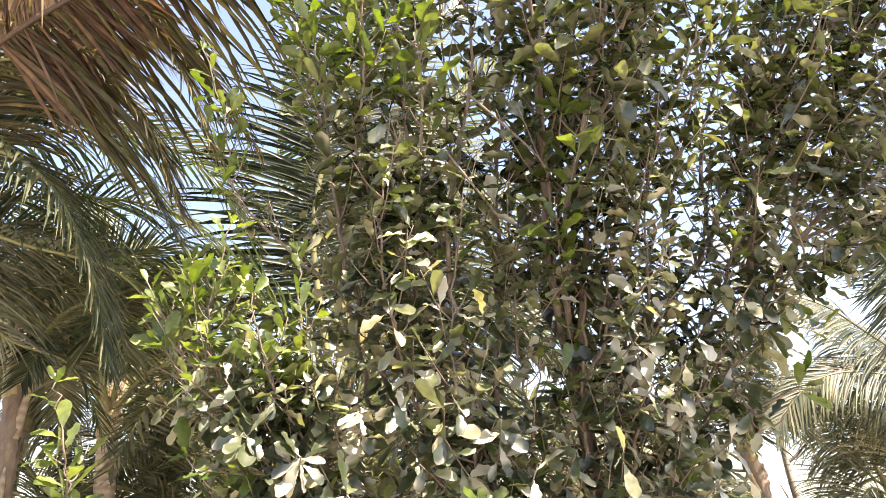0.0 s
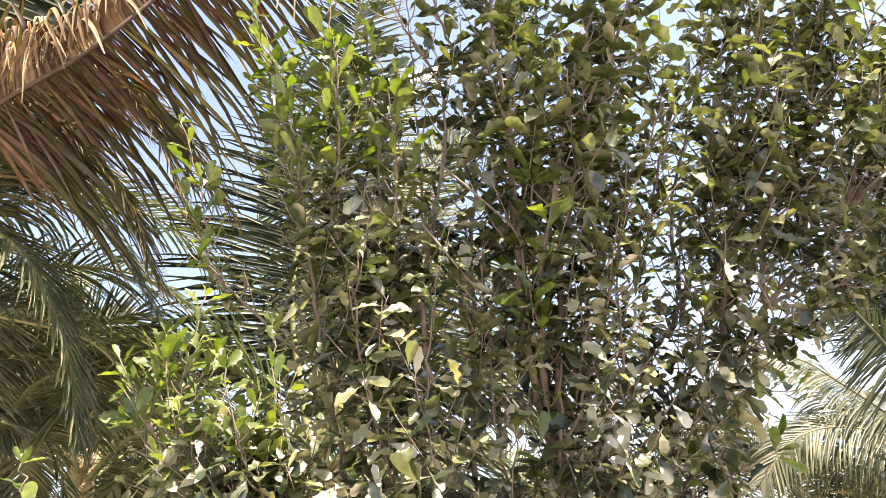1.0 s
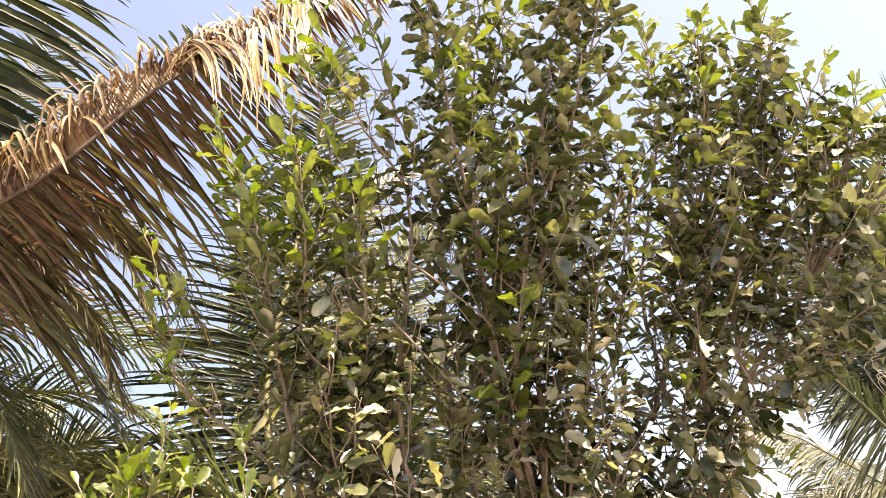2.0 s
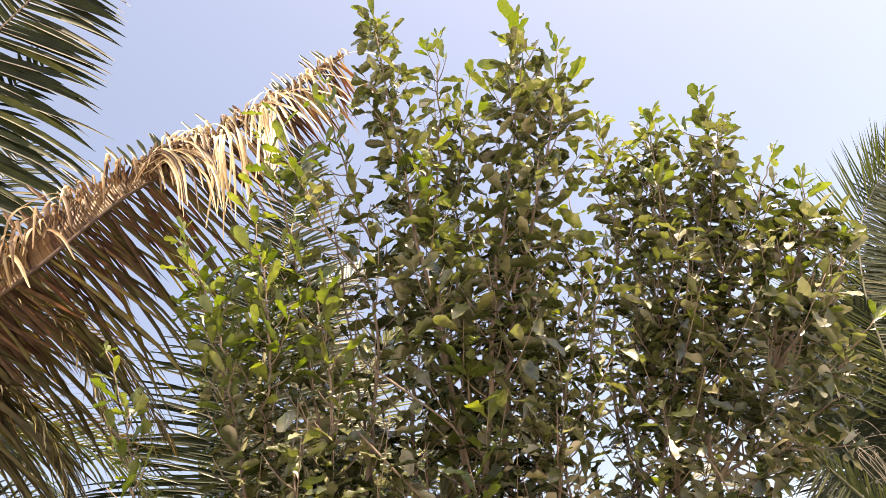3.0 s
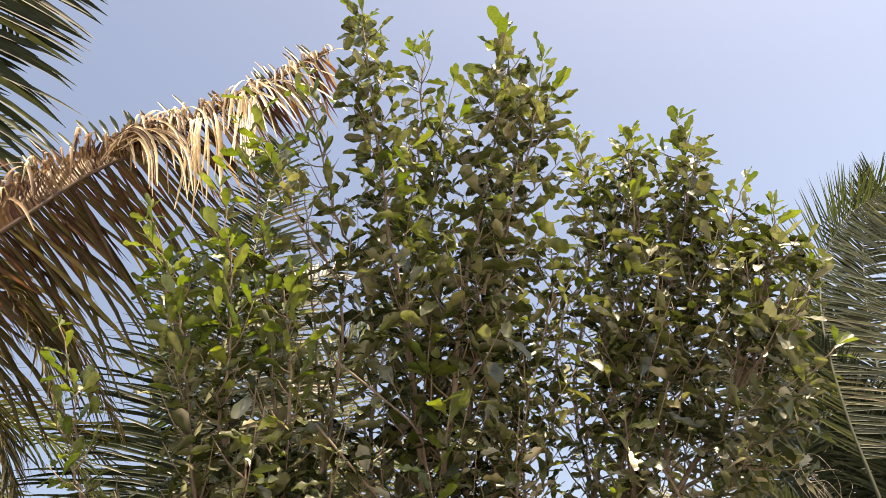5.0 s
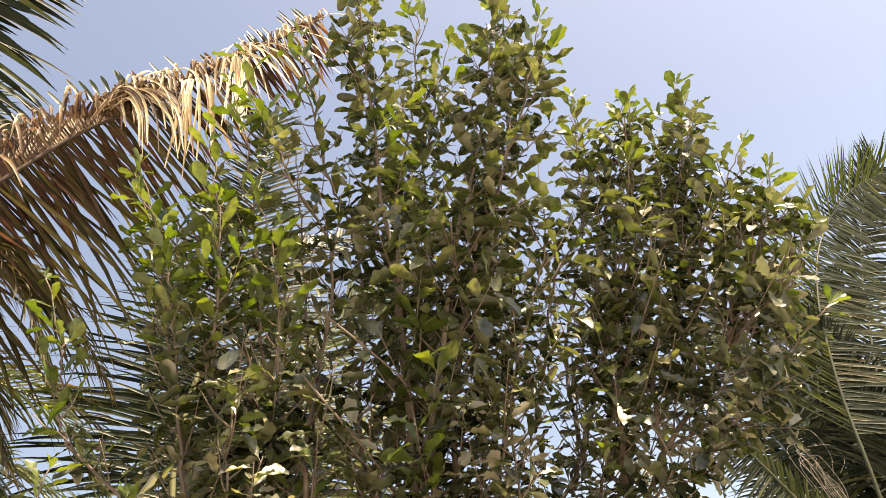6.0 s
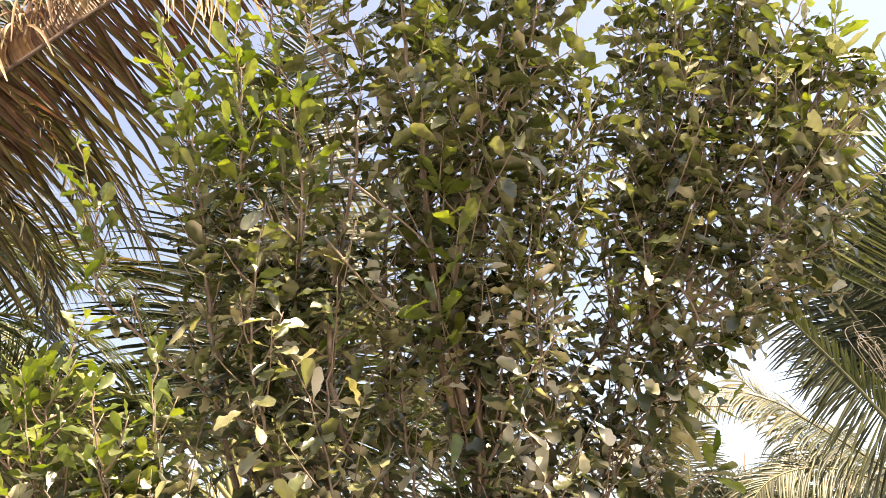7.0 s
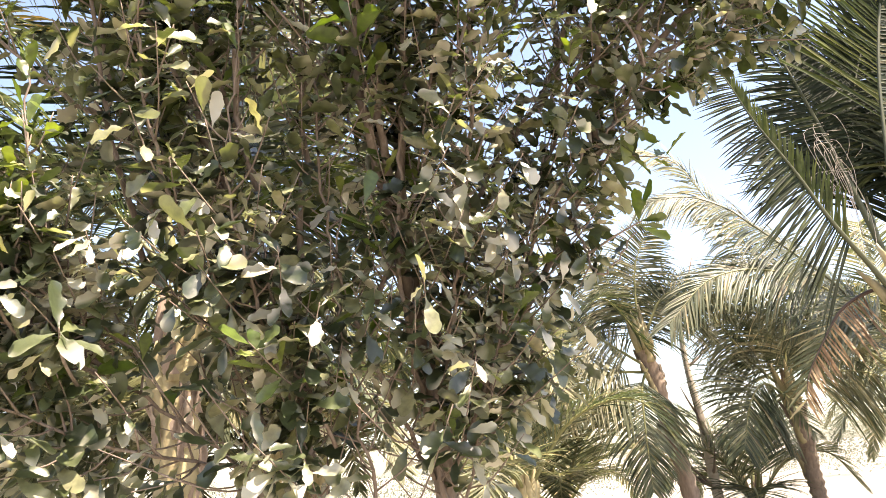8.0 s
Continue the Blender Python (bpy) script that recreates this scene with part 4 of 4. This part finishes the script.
    ob.data.polygons.foreach_set("use_smooth", [True] * len(ob.data.polygons))
    return ob


# trunk and main limbs
def limb(points, r0, r1, name="limb", seed=2):
    rng = random.Random(seed)
    line = curve(points, 8)
    verts, faces = [], []
    tube(verts, faces, line, [r0 + (r1 - r0) * i / (len(line) - 1) for i in range(len(line))], 10, 0.07, rng)
    return mesh_object(name, [v - shrub.location for v in verts], faces, BARK, shrub, smooth=True)


limb([(0.9, 3.78, -0.15), (0.87, 3.72, 0.6), (0.85, 3.7, 1.23), (0.8, 3.6, 1.64), (0.7, 3.4, 2.28)], 0.07, 0.028, "trunk")
stem([(0.88, 3.72, 0.5), (0.5, 3.5, 0.9), (0.33, 3.4, 1.28), (0.3, 3.38, 1.65), (0.21, 3.2, 2.22)], 0.03, 0.016, 0.4, seed=131, twigs=0.45, young_from=2, name="limb")
stem([(0.84, 3.66, 1.4), (1.2, 3.6, 1.9), (1.49, 3.5, 2.37), (1.6, 3.4, 2.57), (1.77, 3.1, 2.9)], 0.026, 0.015, 0.05, seed=132, twigs=0.36, gap=0.045, sparse=1.3, young_from=2, name="limb")
stem([(0.8, 3.6, 1.64), (0.93, 3.5, 2.22), (1.08, 3.5, 2.5), (1.27, 3.5, 2.76), (1.5, 3.5, 3.08)], 0.02, 0.013, 0.05, seed=133, twigs=0.4, gap=0.045, sparse=1.3, young_from=2, name="limb")
stem([(0.3, 3.4, 1.15), (0.09, 3.3, 1.4), (-0.31, 3.1, 1.74), (-0.55, 3.0, 2.0)], 0.012, 0.007, 0.05, seed=134, young_from=0.7, twigs=0.4, name="limb")
stem([(0.85, 3.7, 1.1), (0.78, 3.5, 1.6), (0.7, 3.3, 2.1), (0.75, 3.15, 2.7)], 0.02, 0.01, 0.02, seed=135, twigs=0.42, young_from=2, name="limb")

# middle stems
stem([(0.7, 3.4, 2.28), (0.59, 3.15, 2.79), (0.58, 2.95, 3.52), (0.56, 2.8, 4.13), (0.53, 2.65, 5.05), (0.51, 2.4, 6.45)], 0.03, leafy=0.1, seed=101, size=0.15)
stem([(0.75, 3.5, 2.0), (0.62, 3.3, 3.2), (0.64, 3.1, 4.36), (0.84, 2.9, 5.31), (0.99, 2.7, 6.3)], 0.026, leafy=0.12, seed=102, size=0.14)
stem([(0.8, 3.6, 1.9), (0.7, 3.35, 3.2), (0.78, 3.1, 4.34), (0.96, 2.95, 5.23), (1.16, 2.8, 5.9)], 0.026, leafy=0.12, seed=103, size=0.14)
stem([(0.7, 3.4, 2.28), (0.66, 3.1, 2.9), (0.83, 2.75, 3.72), (1.07, 2.6, 4.47), (1.31, 2.4, 5.2), (1.41, 2.3, 5.75)], 0.026, leafy=0.1, seed=104, size=0.17)
stem([(0.72, 3.4, 2.3), (0.8, 3.0, 3.2), (0.94, 2.8, 3.77), (1.14, 2.6, 4.2), (1.4, 2.4, 4.79), (1.59, 2.3, 5.38)], 0.026, leafy=0.1, seed=105, size=0.16)
# stems towards the palm beside
stem([(1.5, 3.5, 3.0), (1.64, 3.6, 3.79), (1.84, 3.5, 4.33), (2.07, 3.3, 5.06), (2.13, 3.2, 5.7)], 0.02, leafy=0.1, seed=106, gap=0.065, twigs=0.3, size=0.13, sparse=0.7)
stem([(1.4, 3.5, 2.9), (1.6, 3.15, 3.36), (1.88, 3.0, 3.94), (2.13, 2.9, 4.64), (2.3, 2.9, 5.35)], 0.022, leafy=0.05, seed=107, gap=0.045, twigs=0.36, size=0.14)
stem([(1.6, 3.4, 2.57), (1.62, 3.1, 3.14), (1.83, 3.0, 3.5), (2.1, 2.9, 4.0), (2.42, 2.8, 4.6), (2.68, 2.8, 5.4)], 0.024, leafy=0.08, seed=108, gap=0.045, twigs=0.36, size=0.14)
stem([(1.77, 3.1, 2.9), (1.85, 3.0, 3.36), (2.2, 2.9, 3.82), (2.51, 2.8, 4.24), (2.8, 2.7, 4.65)], 0.02, leafy=0.05, seed=109, gap=0.045, twigs=0.36, size=0.14)
stem([(1.77, 3.1, 2.9), (2.12, 2.95, 3.23), (2.31, 2.85, 3.54), (2.54, 2.7, 3.85), (2.76, 2.6, 4.3)], 0.02, leafy=0.05, seed=110, gap=0.04, size=0.14, twigs=0.36, sparse=1.3)
stem([(2.2, 2.9, 3.3), (2.45, 2.75, 3.5), (2.62, 2.65, 3.65), (2.75, 2.6, 3.85)], 0.012, leafy=0.05, seed=144, size=0.14, twigs=0.2)
stem([(1.77, 3.1, 2.9), (2.1, 3.0, 3.02), (2.36, 2.8, 3.17), (2.6, 2.6, 3.33)], 0.015, leafy=0.1, seed=111, size=0.14, twigs=0.24, gap=0.045, sparse=1.3)
stem([(1.6, 3.3, 2.62), (1.72, 3.05, 2.76), (1.9, 2.95, 2.82), (2.1, 2.85, 2.94), (2.3, 2.8, 3.06)], 0.011, leafy=0.05, seed=173, size=0.125, twigs=0.17, gap=0.035, sparse=1.5, young_from=2)
# stems in front of the palm behind
stem([(0.21, 3.2, 2.22), (0.1, 3.05, 2.9), (0.26, 2.9, 4.02), (0.05, 2.75, 4.53), (-0.12, 2.65, 5.13), (-0.24, 2.6, 5.45)], 0.02, leafy=0.15, seed=112, young_from=0.75, size=0.135)
stem([(-0.27, 3.3, 2.12), (-0.35, 3.0, 2.71), (-0.46, 2.95, 3.38), (-0.5, 2.85, 3.78), (-0.58, 2.75, 4.13), (-0.72, 2.7, 4.6)], 0.018, leafy=0.15, seed=113, young_from=0.55, size=0.125, gap=0.06, twigs=0.2, sparse=0.9)
stem([(0.1, 3.4, 2.25), (-0.1, 3.1, 2.82), (-0.32, 2.95, 3.33), (-0.28, 2.8, 3.68), (-0.29, 2.7, 4.16), (-0.35, 2.6, 4.63)], 0.018, leafy=0.12, seed=114, young_from=0.55, size=0.13, gap=0.06, twigs=0.2, sparse=0.9)
stem([(-0.36, 3.0, 2.68), (-0.52, 2.95, 2.77), (-0.88, 2.95, 3.16), (-0.95, 3.0, 3.42), (-1.01, 2.95, 3.69), (-1.12, 2.9, 4.0)], 0.012, leafy=0.15, seed=115, young_from=0.4, size=0.11, gap=0.07, twigs=0.13, sparse=0.85)
stem([(0.1, 3.4, 2.25), (-0.06, 3.15, 2.75), (0.0, 2.9, 3.46), (-0.01, 2.75, 3.87), (-0.1, 2.6, 4.25)], 0.018, leafy=0.1, seed=116, young_from=0.6, size=0.14)
stem([(0.3, 3.38, 1.9), (0.35, 3.2, 3.0), (0.41, 3.0, 4.07), (0.3, 2.85, 4.46), (0.18, 2.75, 5.16), (0.14, 2.7, 5.85)], 0.022, leafy=0.1, seed=117, young_from=0.75, size=0.13, sparse=0.85)
stem([(-0.1, 3.3, 2.3), (-0.25, 3.1, 2.9), (-0.3, 2.95, 3.6), (-0.33, 2.85, 4.23), (-0.42, 2.8, 4.6)], 0.016, leafy=0.15, seed=161, young_from=0.6, size=0.13, gap=0.065, twigs=0.2, sparse=0.85)
stem([(-0.2, 3.2, 2.3), (-0.4, 3.05, 3.0), (-0.52, 2.95, 3.7), (-0.64, 2.85, 4.26), (-0.77, 2.8, 4.62)], 0.015, leafy=0.15, seed=162, young_from=0.6, size=0.125, gap=0.07, twigs=0.17, sparse=0.8)
stem([(0.1, 3.3, 2.6), (-0.06, 3.0, 3.29), (-0.13, 2.9, 4.09), (-0.17, 2.8, 4.77), (-0.31, 2.75, 5.4)], 0.016, leafy=0.1, seed=163, young_from=0.7, size=0.14, gap=0.055, twigs=0.24)
stem([(0.15, 3.3, 2.8), (0.12, 3.1, 3.6), (0.1, 2.95, 4.3), (0.08, 2.85, 4.9)], 0.014, leafy=0.05, seed=164, young_from=0.9, size=0.13, gap=0.065, twigs=0.22, sparse=0.85)
# slender stems in the gap between the two crowns
stem([(1.3, 3.3, 3.3), (1.48, 3.1, 3.91), (1.74, 3.0, 4.3), (1.82, 2.9, 4.78), (1.92, 2.85, 5.34)], 0.012, leafy=0.1, seed=165, young_from=0.9, size=0.13, gap=0.07, twigs=0.18, sparse=0.8)
stem([(1.5, 3.3, 3.4), (1.79, 3.1, 4.03), (2.04, 3.0, 4.7), (2.21, 2.9, 5.13), (2.34, 2.85, 5.37)], 0.012, leafy=0.1, seed=166, young_from=0.88, size=0.14, gap=0.055, twigs=0.24)
stem([(2.2, 2.9, 3.2), (2.42, 2.8, 3.58), (2.64, 2.75, 3.98), (2.79, 2.7, 4.32)], 0.012, leafy=0.1, seed=167, young_from=0.8, size=0.15, gap=0.055, twigs=0.2)
# a low shoot that leans away to the side
stem([(0.6, 3.6, 0.4), (-0.5, 3.1, 0.9), (-1.25, 2.8, 1.65), (-1.38, 2.72, 2.03), (-1.44, 2.7, 2.25)], 0.014, leafy=0.55, seed=168, young_from=0.5, size=0.11, gap=0.04, twigs=0.16, sparse=1.3)
# low side branches
stem([(-0.3, 3.1, 1.7), (-0.6, 2.85, 1.95), (-0.8, 2.75, 2.2), (-0.88, 2.75, 2.55), (-0.85, 2.8, 2.95)], 0.011, leafy=0.1, seed=171, young_from=0.6, size=0.098, twigs=0.24, gap=0.03, sparse=1.5)
stem([(-0.2, 3.15, 1.75), (-0.4, 2.9, 2.05), (-0.5, 2.8, 2.4), (-0.55, 2.8, 2.8)], 0.011, leafy=0.1, seed=172, young_from=0.75, size=0.098, twigs=0.24, gap=0.03, sparse=1.5)
stem([(-0.31, 3.1, 1.74), (-0.58, 2.9, 1.95), (-0.85, 2.75, 2.2), (-1.04, 2.75, 2.5), (-1.02, 2.85, 2.8)], 0.012, leafy=0.05, seed=118, young_from=0.45, size=0.098, twigs=0.26, gap=0.03, sparse=1.5)
stem([(-0.3, 3.1, 1.8), (-0.5, 2.75, 2.05), (-0.62, 2.65, 2.3), (-0.7, 2.65, 2.6)], 0.01, leafy=0.1, seed=119, young_from=0.55, size=0.098, twigs=0.24, gap=0.03, sparse=1.5)
stem([(0.09, 3.3, 1.4), (-0.3, 3.0, 1.5), (-0.64, 2.75, 1.7), (-0.9, 2.7, 1.95)], 0.01, leafy=0.1, seed=120, size=0.122, twigs=0.26, gap=0.036, young_from=0.9, sparse=1.3)
stem([(0.33, 3.4, 1.4), (0.2, 3.1, 1.9), (0.1, 2.95, 2.4), (0.15, 2.9, 2.9)], 0.014, leafy=0.05, seed=121, size=0.122, twigs=0.3, gap=0.045)
stem([(0.8, 3.6, 1.5), (0.9, 3.3, 1.9), (1.0, 3.15, 2.4), (1.05, 3.05, 3.0), (1.1, 3.0, 3.6)], 0.016, leafy=0.02, seed=122, size=0.122, twigs=0.32, gap=0.042, young_from=0.95)
stem([(0.85, 3.7, 1.25), (1.1, 3.5, 1.8), (1.25, 3.4, 2.2), (1.4, 3.3, 2.7)], 0.014, leafy=0.05, seed=123, size=0.122, twigs=0.28, gap=0.042, young_from=0.95)
stem([(0.8, 3.65, 1.3), (0.6, 3.4, 1.7), (0.45, 3.25, 2.2), (0.4, 3.1, 2.8), (0.42, 3.0, 3.4)], 0.014, leafy=0.02, seed=124, size=0.122, twigs=0.32, gap=0.042, young_from=0.95)
stem([(1.49, 3.5, 2.37), (1.5, 3.35, 2.1), (1.55, 3.3, 2.05), (1.68, 3.25, 2.2)], 0.01, leafy=0.2, seed=125, size=0.122, twigs=0.16, young_from=0.9)
stem([(0.95, 3.55, 2.2), (1.1, 3.7, 2.9), (1.25, 3.75, 3.6), (1.35, 3.7, 4.3), (1.4, 3.6, 4.9)], 0.018, leafy=0.05, seed=126, size=0.122, twigs=0.28)
stem([(1.6, 3.4, 2.57), (1.75, 3.5, 3.1), (2.0, 3.45, 3.7), (2.2, 3.4, 4.2)], 0.018, leafy=0.05, seed=128, gap=0.042, size=0.122, twigs=0.26)

stem([(1.3, 3.5, 2.4), (1.5, 3.2, 2.9), (1.7, 3.0, 3.5), (1.85, 2.9, 4.1)], 0.014, leafy=0.02, seed=136, gap=0.042, twigs=0.34, young_from=0.9)
stem([(0.1, 3.3, 1.9), (-0.1, 3.0, 2.3), (-0.2, 2.85, 2.9), (-0.15, 2.8, 3.5)], 0.014, leafy=0.02, seed=137, twigs=0.3, young_from=0.9)
stem([(0.33, 3.4, 1.3), (0.15, 3.2, 1.6), (0.0, 3.1, 2.0), (-0.1, 3.0, 2.4)], 0.012, leafy=0.02, seed=145, size=0.12, twigs=0.34, young_from=0.95)
stem([(0.6, 3.55, 1.1), (0.5, 3.35, 1.6), (0.45, 3.2, 2.0), (0.5, 3.1, 2.4)], 0.012, leafy=0.02, seed=146, size=0.12, twigs=0.34, young_from=0.95)
stem([(0.85, 3.7, 1.0), (1.0, 3.5, 1.5), (1.1, 3.35, 1.9), (1.15, 3.25, 2.3)], 0.012, leafy=0.02, seed=147, size=0.12, twigs=0.3, young_from=0.95)
stem([(0.6, 3.4, 2.0), (0.9, 3.1, 2.7), (1.15, 2.95, 3.4), (1.4, 2.85, 4.0), (1.5, 2.8, 4.6)], 0.014, leafy=0.02, seed=138, twigs=0.32, young_from=0.9)
stem([(2.0, 3.0, 3.1), (2.3, 2.9, 3.4), (2.55, 2.8, 3.5), (2.8, 2.75, 3.8)], 0.012, leafy=0.02, seed=140, gap=0.042, twigs=0.28, young_from=0.9)
stem([(1.0, 3.3, 3.4), (1.2, 3.0, 4.2), (1.3, 2.8, 4.9)], 0.012, leafy=0.02, seed=141, twigs=0.26, young_from=0.9)
stem([(2.1, 3.0, 3.7), (2.35, 2.9, 4.3), (2.5, 2.85, 4.9)], 0.012, leafy=0.02, seed=143, gap=0.042, twigs=0.26, young_from=0.9)

stem([(1.25, 3.5, 2.15), (1.42, 3.25, 2.45), (1.6, 3.12, 2.6), (1.78, 3.05, 2.75)], 0.011, leafy=0.05, seed=148, size=0.12, twigs=0.28, young_from=0.95)
stem([(0.42, 3.4, 1.45), (0.3, 3.2, 1.75), (0.22, 3.1, 2.05), (0.2, 3.05, 2.3)], 0.011, leafy=0.05, seed=149, size=0.12, twigs=0.28, young_from=0.95)

stem([(0.34, 3.42, 1.4), (0.12, 3.6, 1.9), (-0.05, 3.6, 2.4), (-0.12, 3.5, 2.9)], 0.012, leafy=0.1, seed=150, size=0.122, twigs=0.36, gap=0.045, young_from=2)
stem([(0.2, 3.4, 1.7), (0.02, 3.32, 2.1), (-0.18, 3.25, 2.5), (-0.25, 3.2, 2.85)], 0.01, leafy=0.05, seed=151, size=0.122, twigs=0.3, gap=0.045, young_from=2)
stem([(0.92, 3.2, 3.2), (1.08, 3.05, 3.8), (1.2, 2.95, 4.35), (1.28, 2.9, 4.75)], 0.011, leafy=0.05, seed=152, size=0.125, twigs=0.28, young_from=0.95)


def rosette(at, axis, count, size, young, seed):
    """A whorl of leaves at the end of a short twig, standing clear of the foliage round it."""
    rng = random.Random(seed)
    at, axis = Vector(at), Vector(axis).normalized()
    LEAVES[:] = [q for q in LEAVES if not (abs(q[0].translation.x - at.x) < 0.14 and at.z - 0.16 < q[0].translation.z < at.z + 0.12 and at.y - 0.35 < q[0].translation.y < at.y + 0.08)]
    foot = at - axis * 0.3 + Vector((0, 0.16, 0))
    v, f = [], []
    tube(v, f, curve([foot, at - axis * 0.1, at + axis * 0.05], 4), [0.007 - 0.0005 * i for i in range(9)], 5)
    ob = mesh_object("twig", [q - shrub.location for q in v], f, BARK, shrub, smooth=True)
    side = axis.orthogonal().normalized()
    for k in range(count):
        a = k * 2.4
        put_leaf(at + axis * 0.006 * k, axis, side * math.cos(a) + axis.cross(side) * math.sin(a), size * rng.uniform(0.8, 1.15), rng, young, ob)


def bare_twig(points, r=0.009, seed=1):
    rng = random.Random(seed)
    v, f = [], []
    line = curve(points, 5)
    tube(v, f, line, [r * (1 - 0.5 * i / len(line)) for i in range(len(line))], 6, 0.05, rng)
    mesh_object("twig", [q - shrub.location for q in v], f, BARK, shrub, smooth=True)


rosette((0.52, 3.1, 3.11), (0, -0.5, 0.9), 10, 0.15, True, 301)
rosette((0.654, 2.82, 3.45), (0.1, -0.6, 0.8), 10, 0.15, True, 302)
rosette((2.24, 3.1, 3.33), (0.3, -0.5, 0.8), 8, 0.13, False, 303)
rosette((1.9, 2.65, 3.87), (0.1, -0.6, 0.7), 7, 0.14, False, 304)
rosette((0.84, 2.55, 3.89), (0.0, -0.6, 0.8), 7, 0.15, False, 305)
rosette((-0.14, 2.85, 3.46), (-0.2, -0.6, 0.6), 5, 0.15, False, 306)
rosette((2.0, 2.72, 4.49), (0.1, -0.4, 0.9), 8, 0.14, True, 307)
rosette((2.45, 2.8, 3.73), (0.3, -0.4, 0.8), 9, 0.15, True, 308)
rosette((-0.64, 2.6, 1.99), (-0.2, -0.7, 0.4), 9, 0.125, False, 309)
rosette((-0.45, 2.6, 1.9), (0.1, -0.7, 0.4), 9, 0.125, False, 312)
rosette((-0.3, 2.68, 1.78), (0.2, -0.7, 0.4), 8, 0.145, False, 313)
rosette((1.66, 3.25, 2.22), (0.7, -0.3, 0.3), 7, 0.15, True, 310)
rosette((-1.02, 2.72, 2.35), (-0.4, -0.5, 0.7), 9, 0.13, True, 311)
bare_twig([(0.22, 2.75, 3.56), (0.4, 2.78, 3.38), (0.56, 2.85, 3.22), (0.6, 2.98, 3.05)], 0.006, 321)
bare_twig([(0.11, 2.8, 3.28), (0.26, 2.85, 3.08), (0.4, 2.95, 2.92), (0.52, 3.1, 2.75)], 0.006, 322)
bare_twig([(0.59, 2.78, 3.96), (0.58, 2.88, 3.48), (0.6, 3.03, 3.0), (0.6, 3.12, 2.7)], 0.009, 323)
bare_twig([(1.0, 2.93, 4.05), (0.94, 2.98, 3.43), (0.9, 3.03, 2.99), (0.8, 3.2, 2.5)], 0.009, 324)
bare_twig([(1.6, 3.0, 3.1), (1.67, 2.93, 2.95), (1.72, 2.98, 2.77), (1.66, 3.1, 2.7)], 0.007, 325)


def thin_out(x0, x1, z0, z1, share, seed):
    """Leaves missing where the shrub is open to what stands behind it."""
    rng = random.Random(seed)
    LEAVES[:] = [q for q in LEAVES if not (x0 < q[0].translation.x < x1 and z0 < q[0].translation.z < z1 and rng.random() < share)]


def open_back(share, seed):
    """The shaded back of the shrub carries fewer leaves."""
    rng = random.Random(seed)
    LEAVES[:] = [q for q in LEAVES if q[0].translation.z > 4.6 or q[0].translation.y < 3.0 + 0.12 * (3.4 - q[0].translation.z) or rng.random() > share]


open_back(0.22, 350)
thin_out(-0.3, 0.34, 4.3, 5.75, 0.5, 357)
thin_out(0.0, 0.55, 2.5, 4.0, 0.22, 358)
thin_out(-0.24, 0.14, 1.2, 1.76, 0.8, 351)
thin_out(0.42, 0.78, 1.0, 1.58, 0.95, 352)
thin_out(0.52, 0.8, 1.58, 2.1, 0.35, 353)


def open_band(foot, lean, half, z0, z1, share, seed):
    """A slanting gap between two groups of stems, with few leaves in it."""
    rng = random.Random(seed)
    LEAVES[:] = [q for q in LEAVES if not (z0 < q[0].translation.z < z1 and abs(q[0].translation.x - foot - lean * (q[0].translation.z - z0)) < half and rng.random() < share)]


open_band(1.42, 0.24, 0.1, 3.3, 5.0, 0.6, 354)
open_band(0.72, 0.16, 0.05, 4.6, 6.2, 0.6, 355)
open_band(0.1, 0.05, 0.06, 3.2, 5.0, 0.5, 356)


def dress_shrub():
    """The 300 leaves that hang furthest out towards the path are parts; the rest are joined."""
    order = sorted(range(len(LEAVES)), key=lambda i: LEAVES[i][0].translation.y)
    shared = {}
    for i in order[:300]:
        m, k, kind, owner = LEAVES[i]
        if (k, kind) not in shared:
            me = bpy.data.meshes.new("leaf")
            me.from_pydata(*[SHAPES[k][0], [], SHAPES[k][1]])
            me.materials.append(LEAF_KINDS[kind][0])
            me.polygons.foreach_set("use_smooth", [True] * len(me.polygons))
            shared[k, kind] = me
        ob = new("leaf", shared[k, kind])
        ob.parent = owner
        ob.matrix_basis = Matrix.Translation(-shrub.location) @ m
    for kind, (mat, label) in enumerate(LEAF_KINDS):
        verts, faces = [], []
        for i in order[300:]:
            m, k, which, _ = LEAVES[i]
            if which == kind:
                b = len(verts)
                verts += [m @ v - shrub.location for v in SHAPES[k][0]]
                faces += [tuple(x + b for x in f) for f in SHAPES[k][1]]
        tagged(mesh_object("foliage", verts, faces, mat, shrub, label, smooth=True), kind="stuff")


dress_shrub()
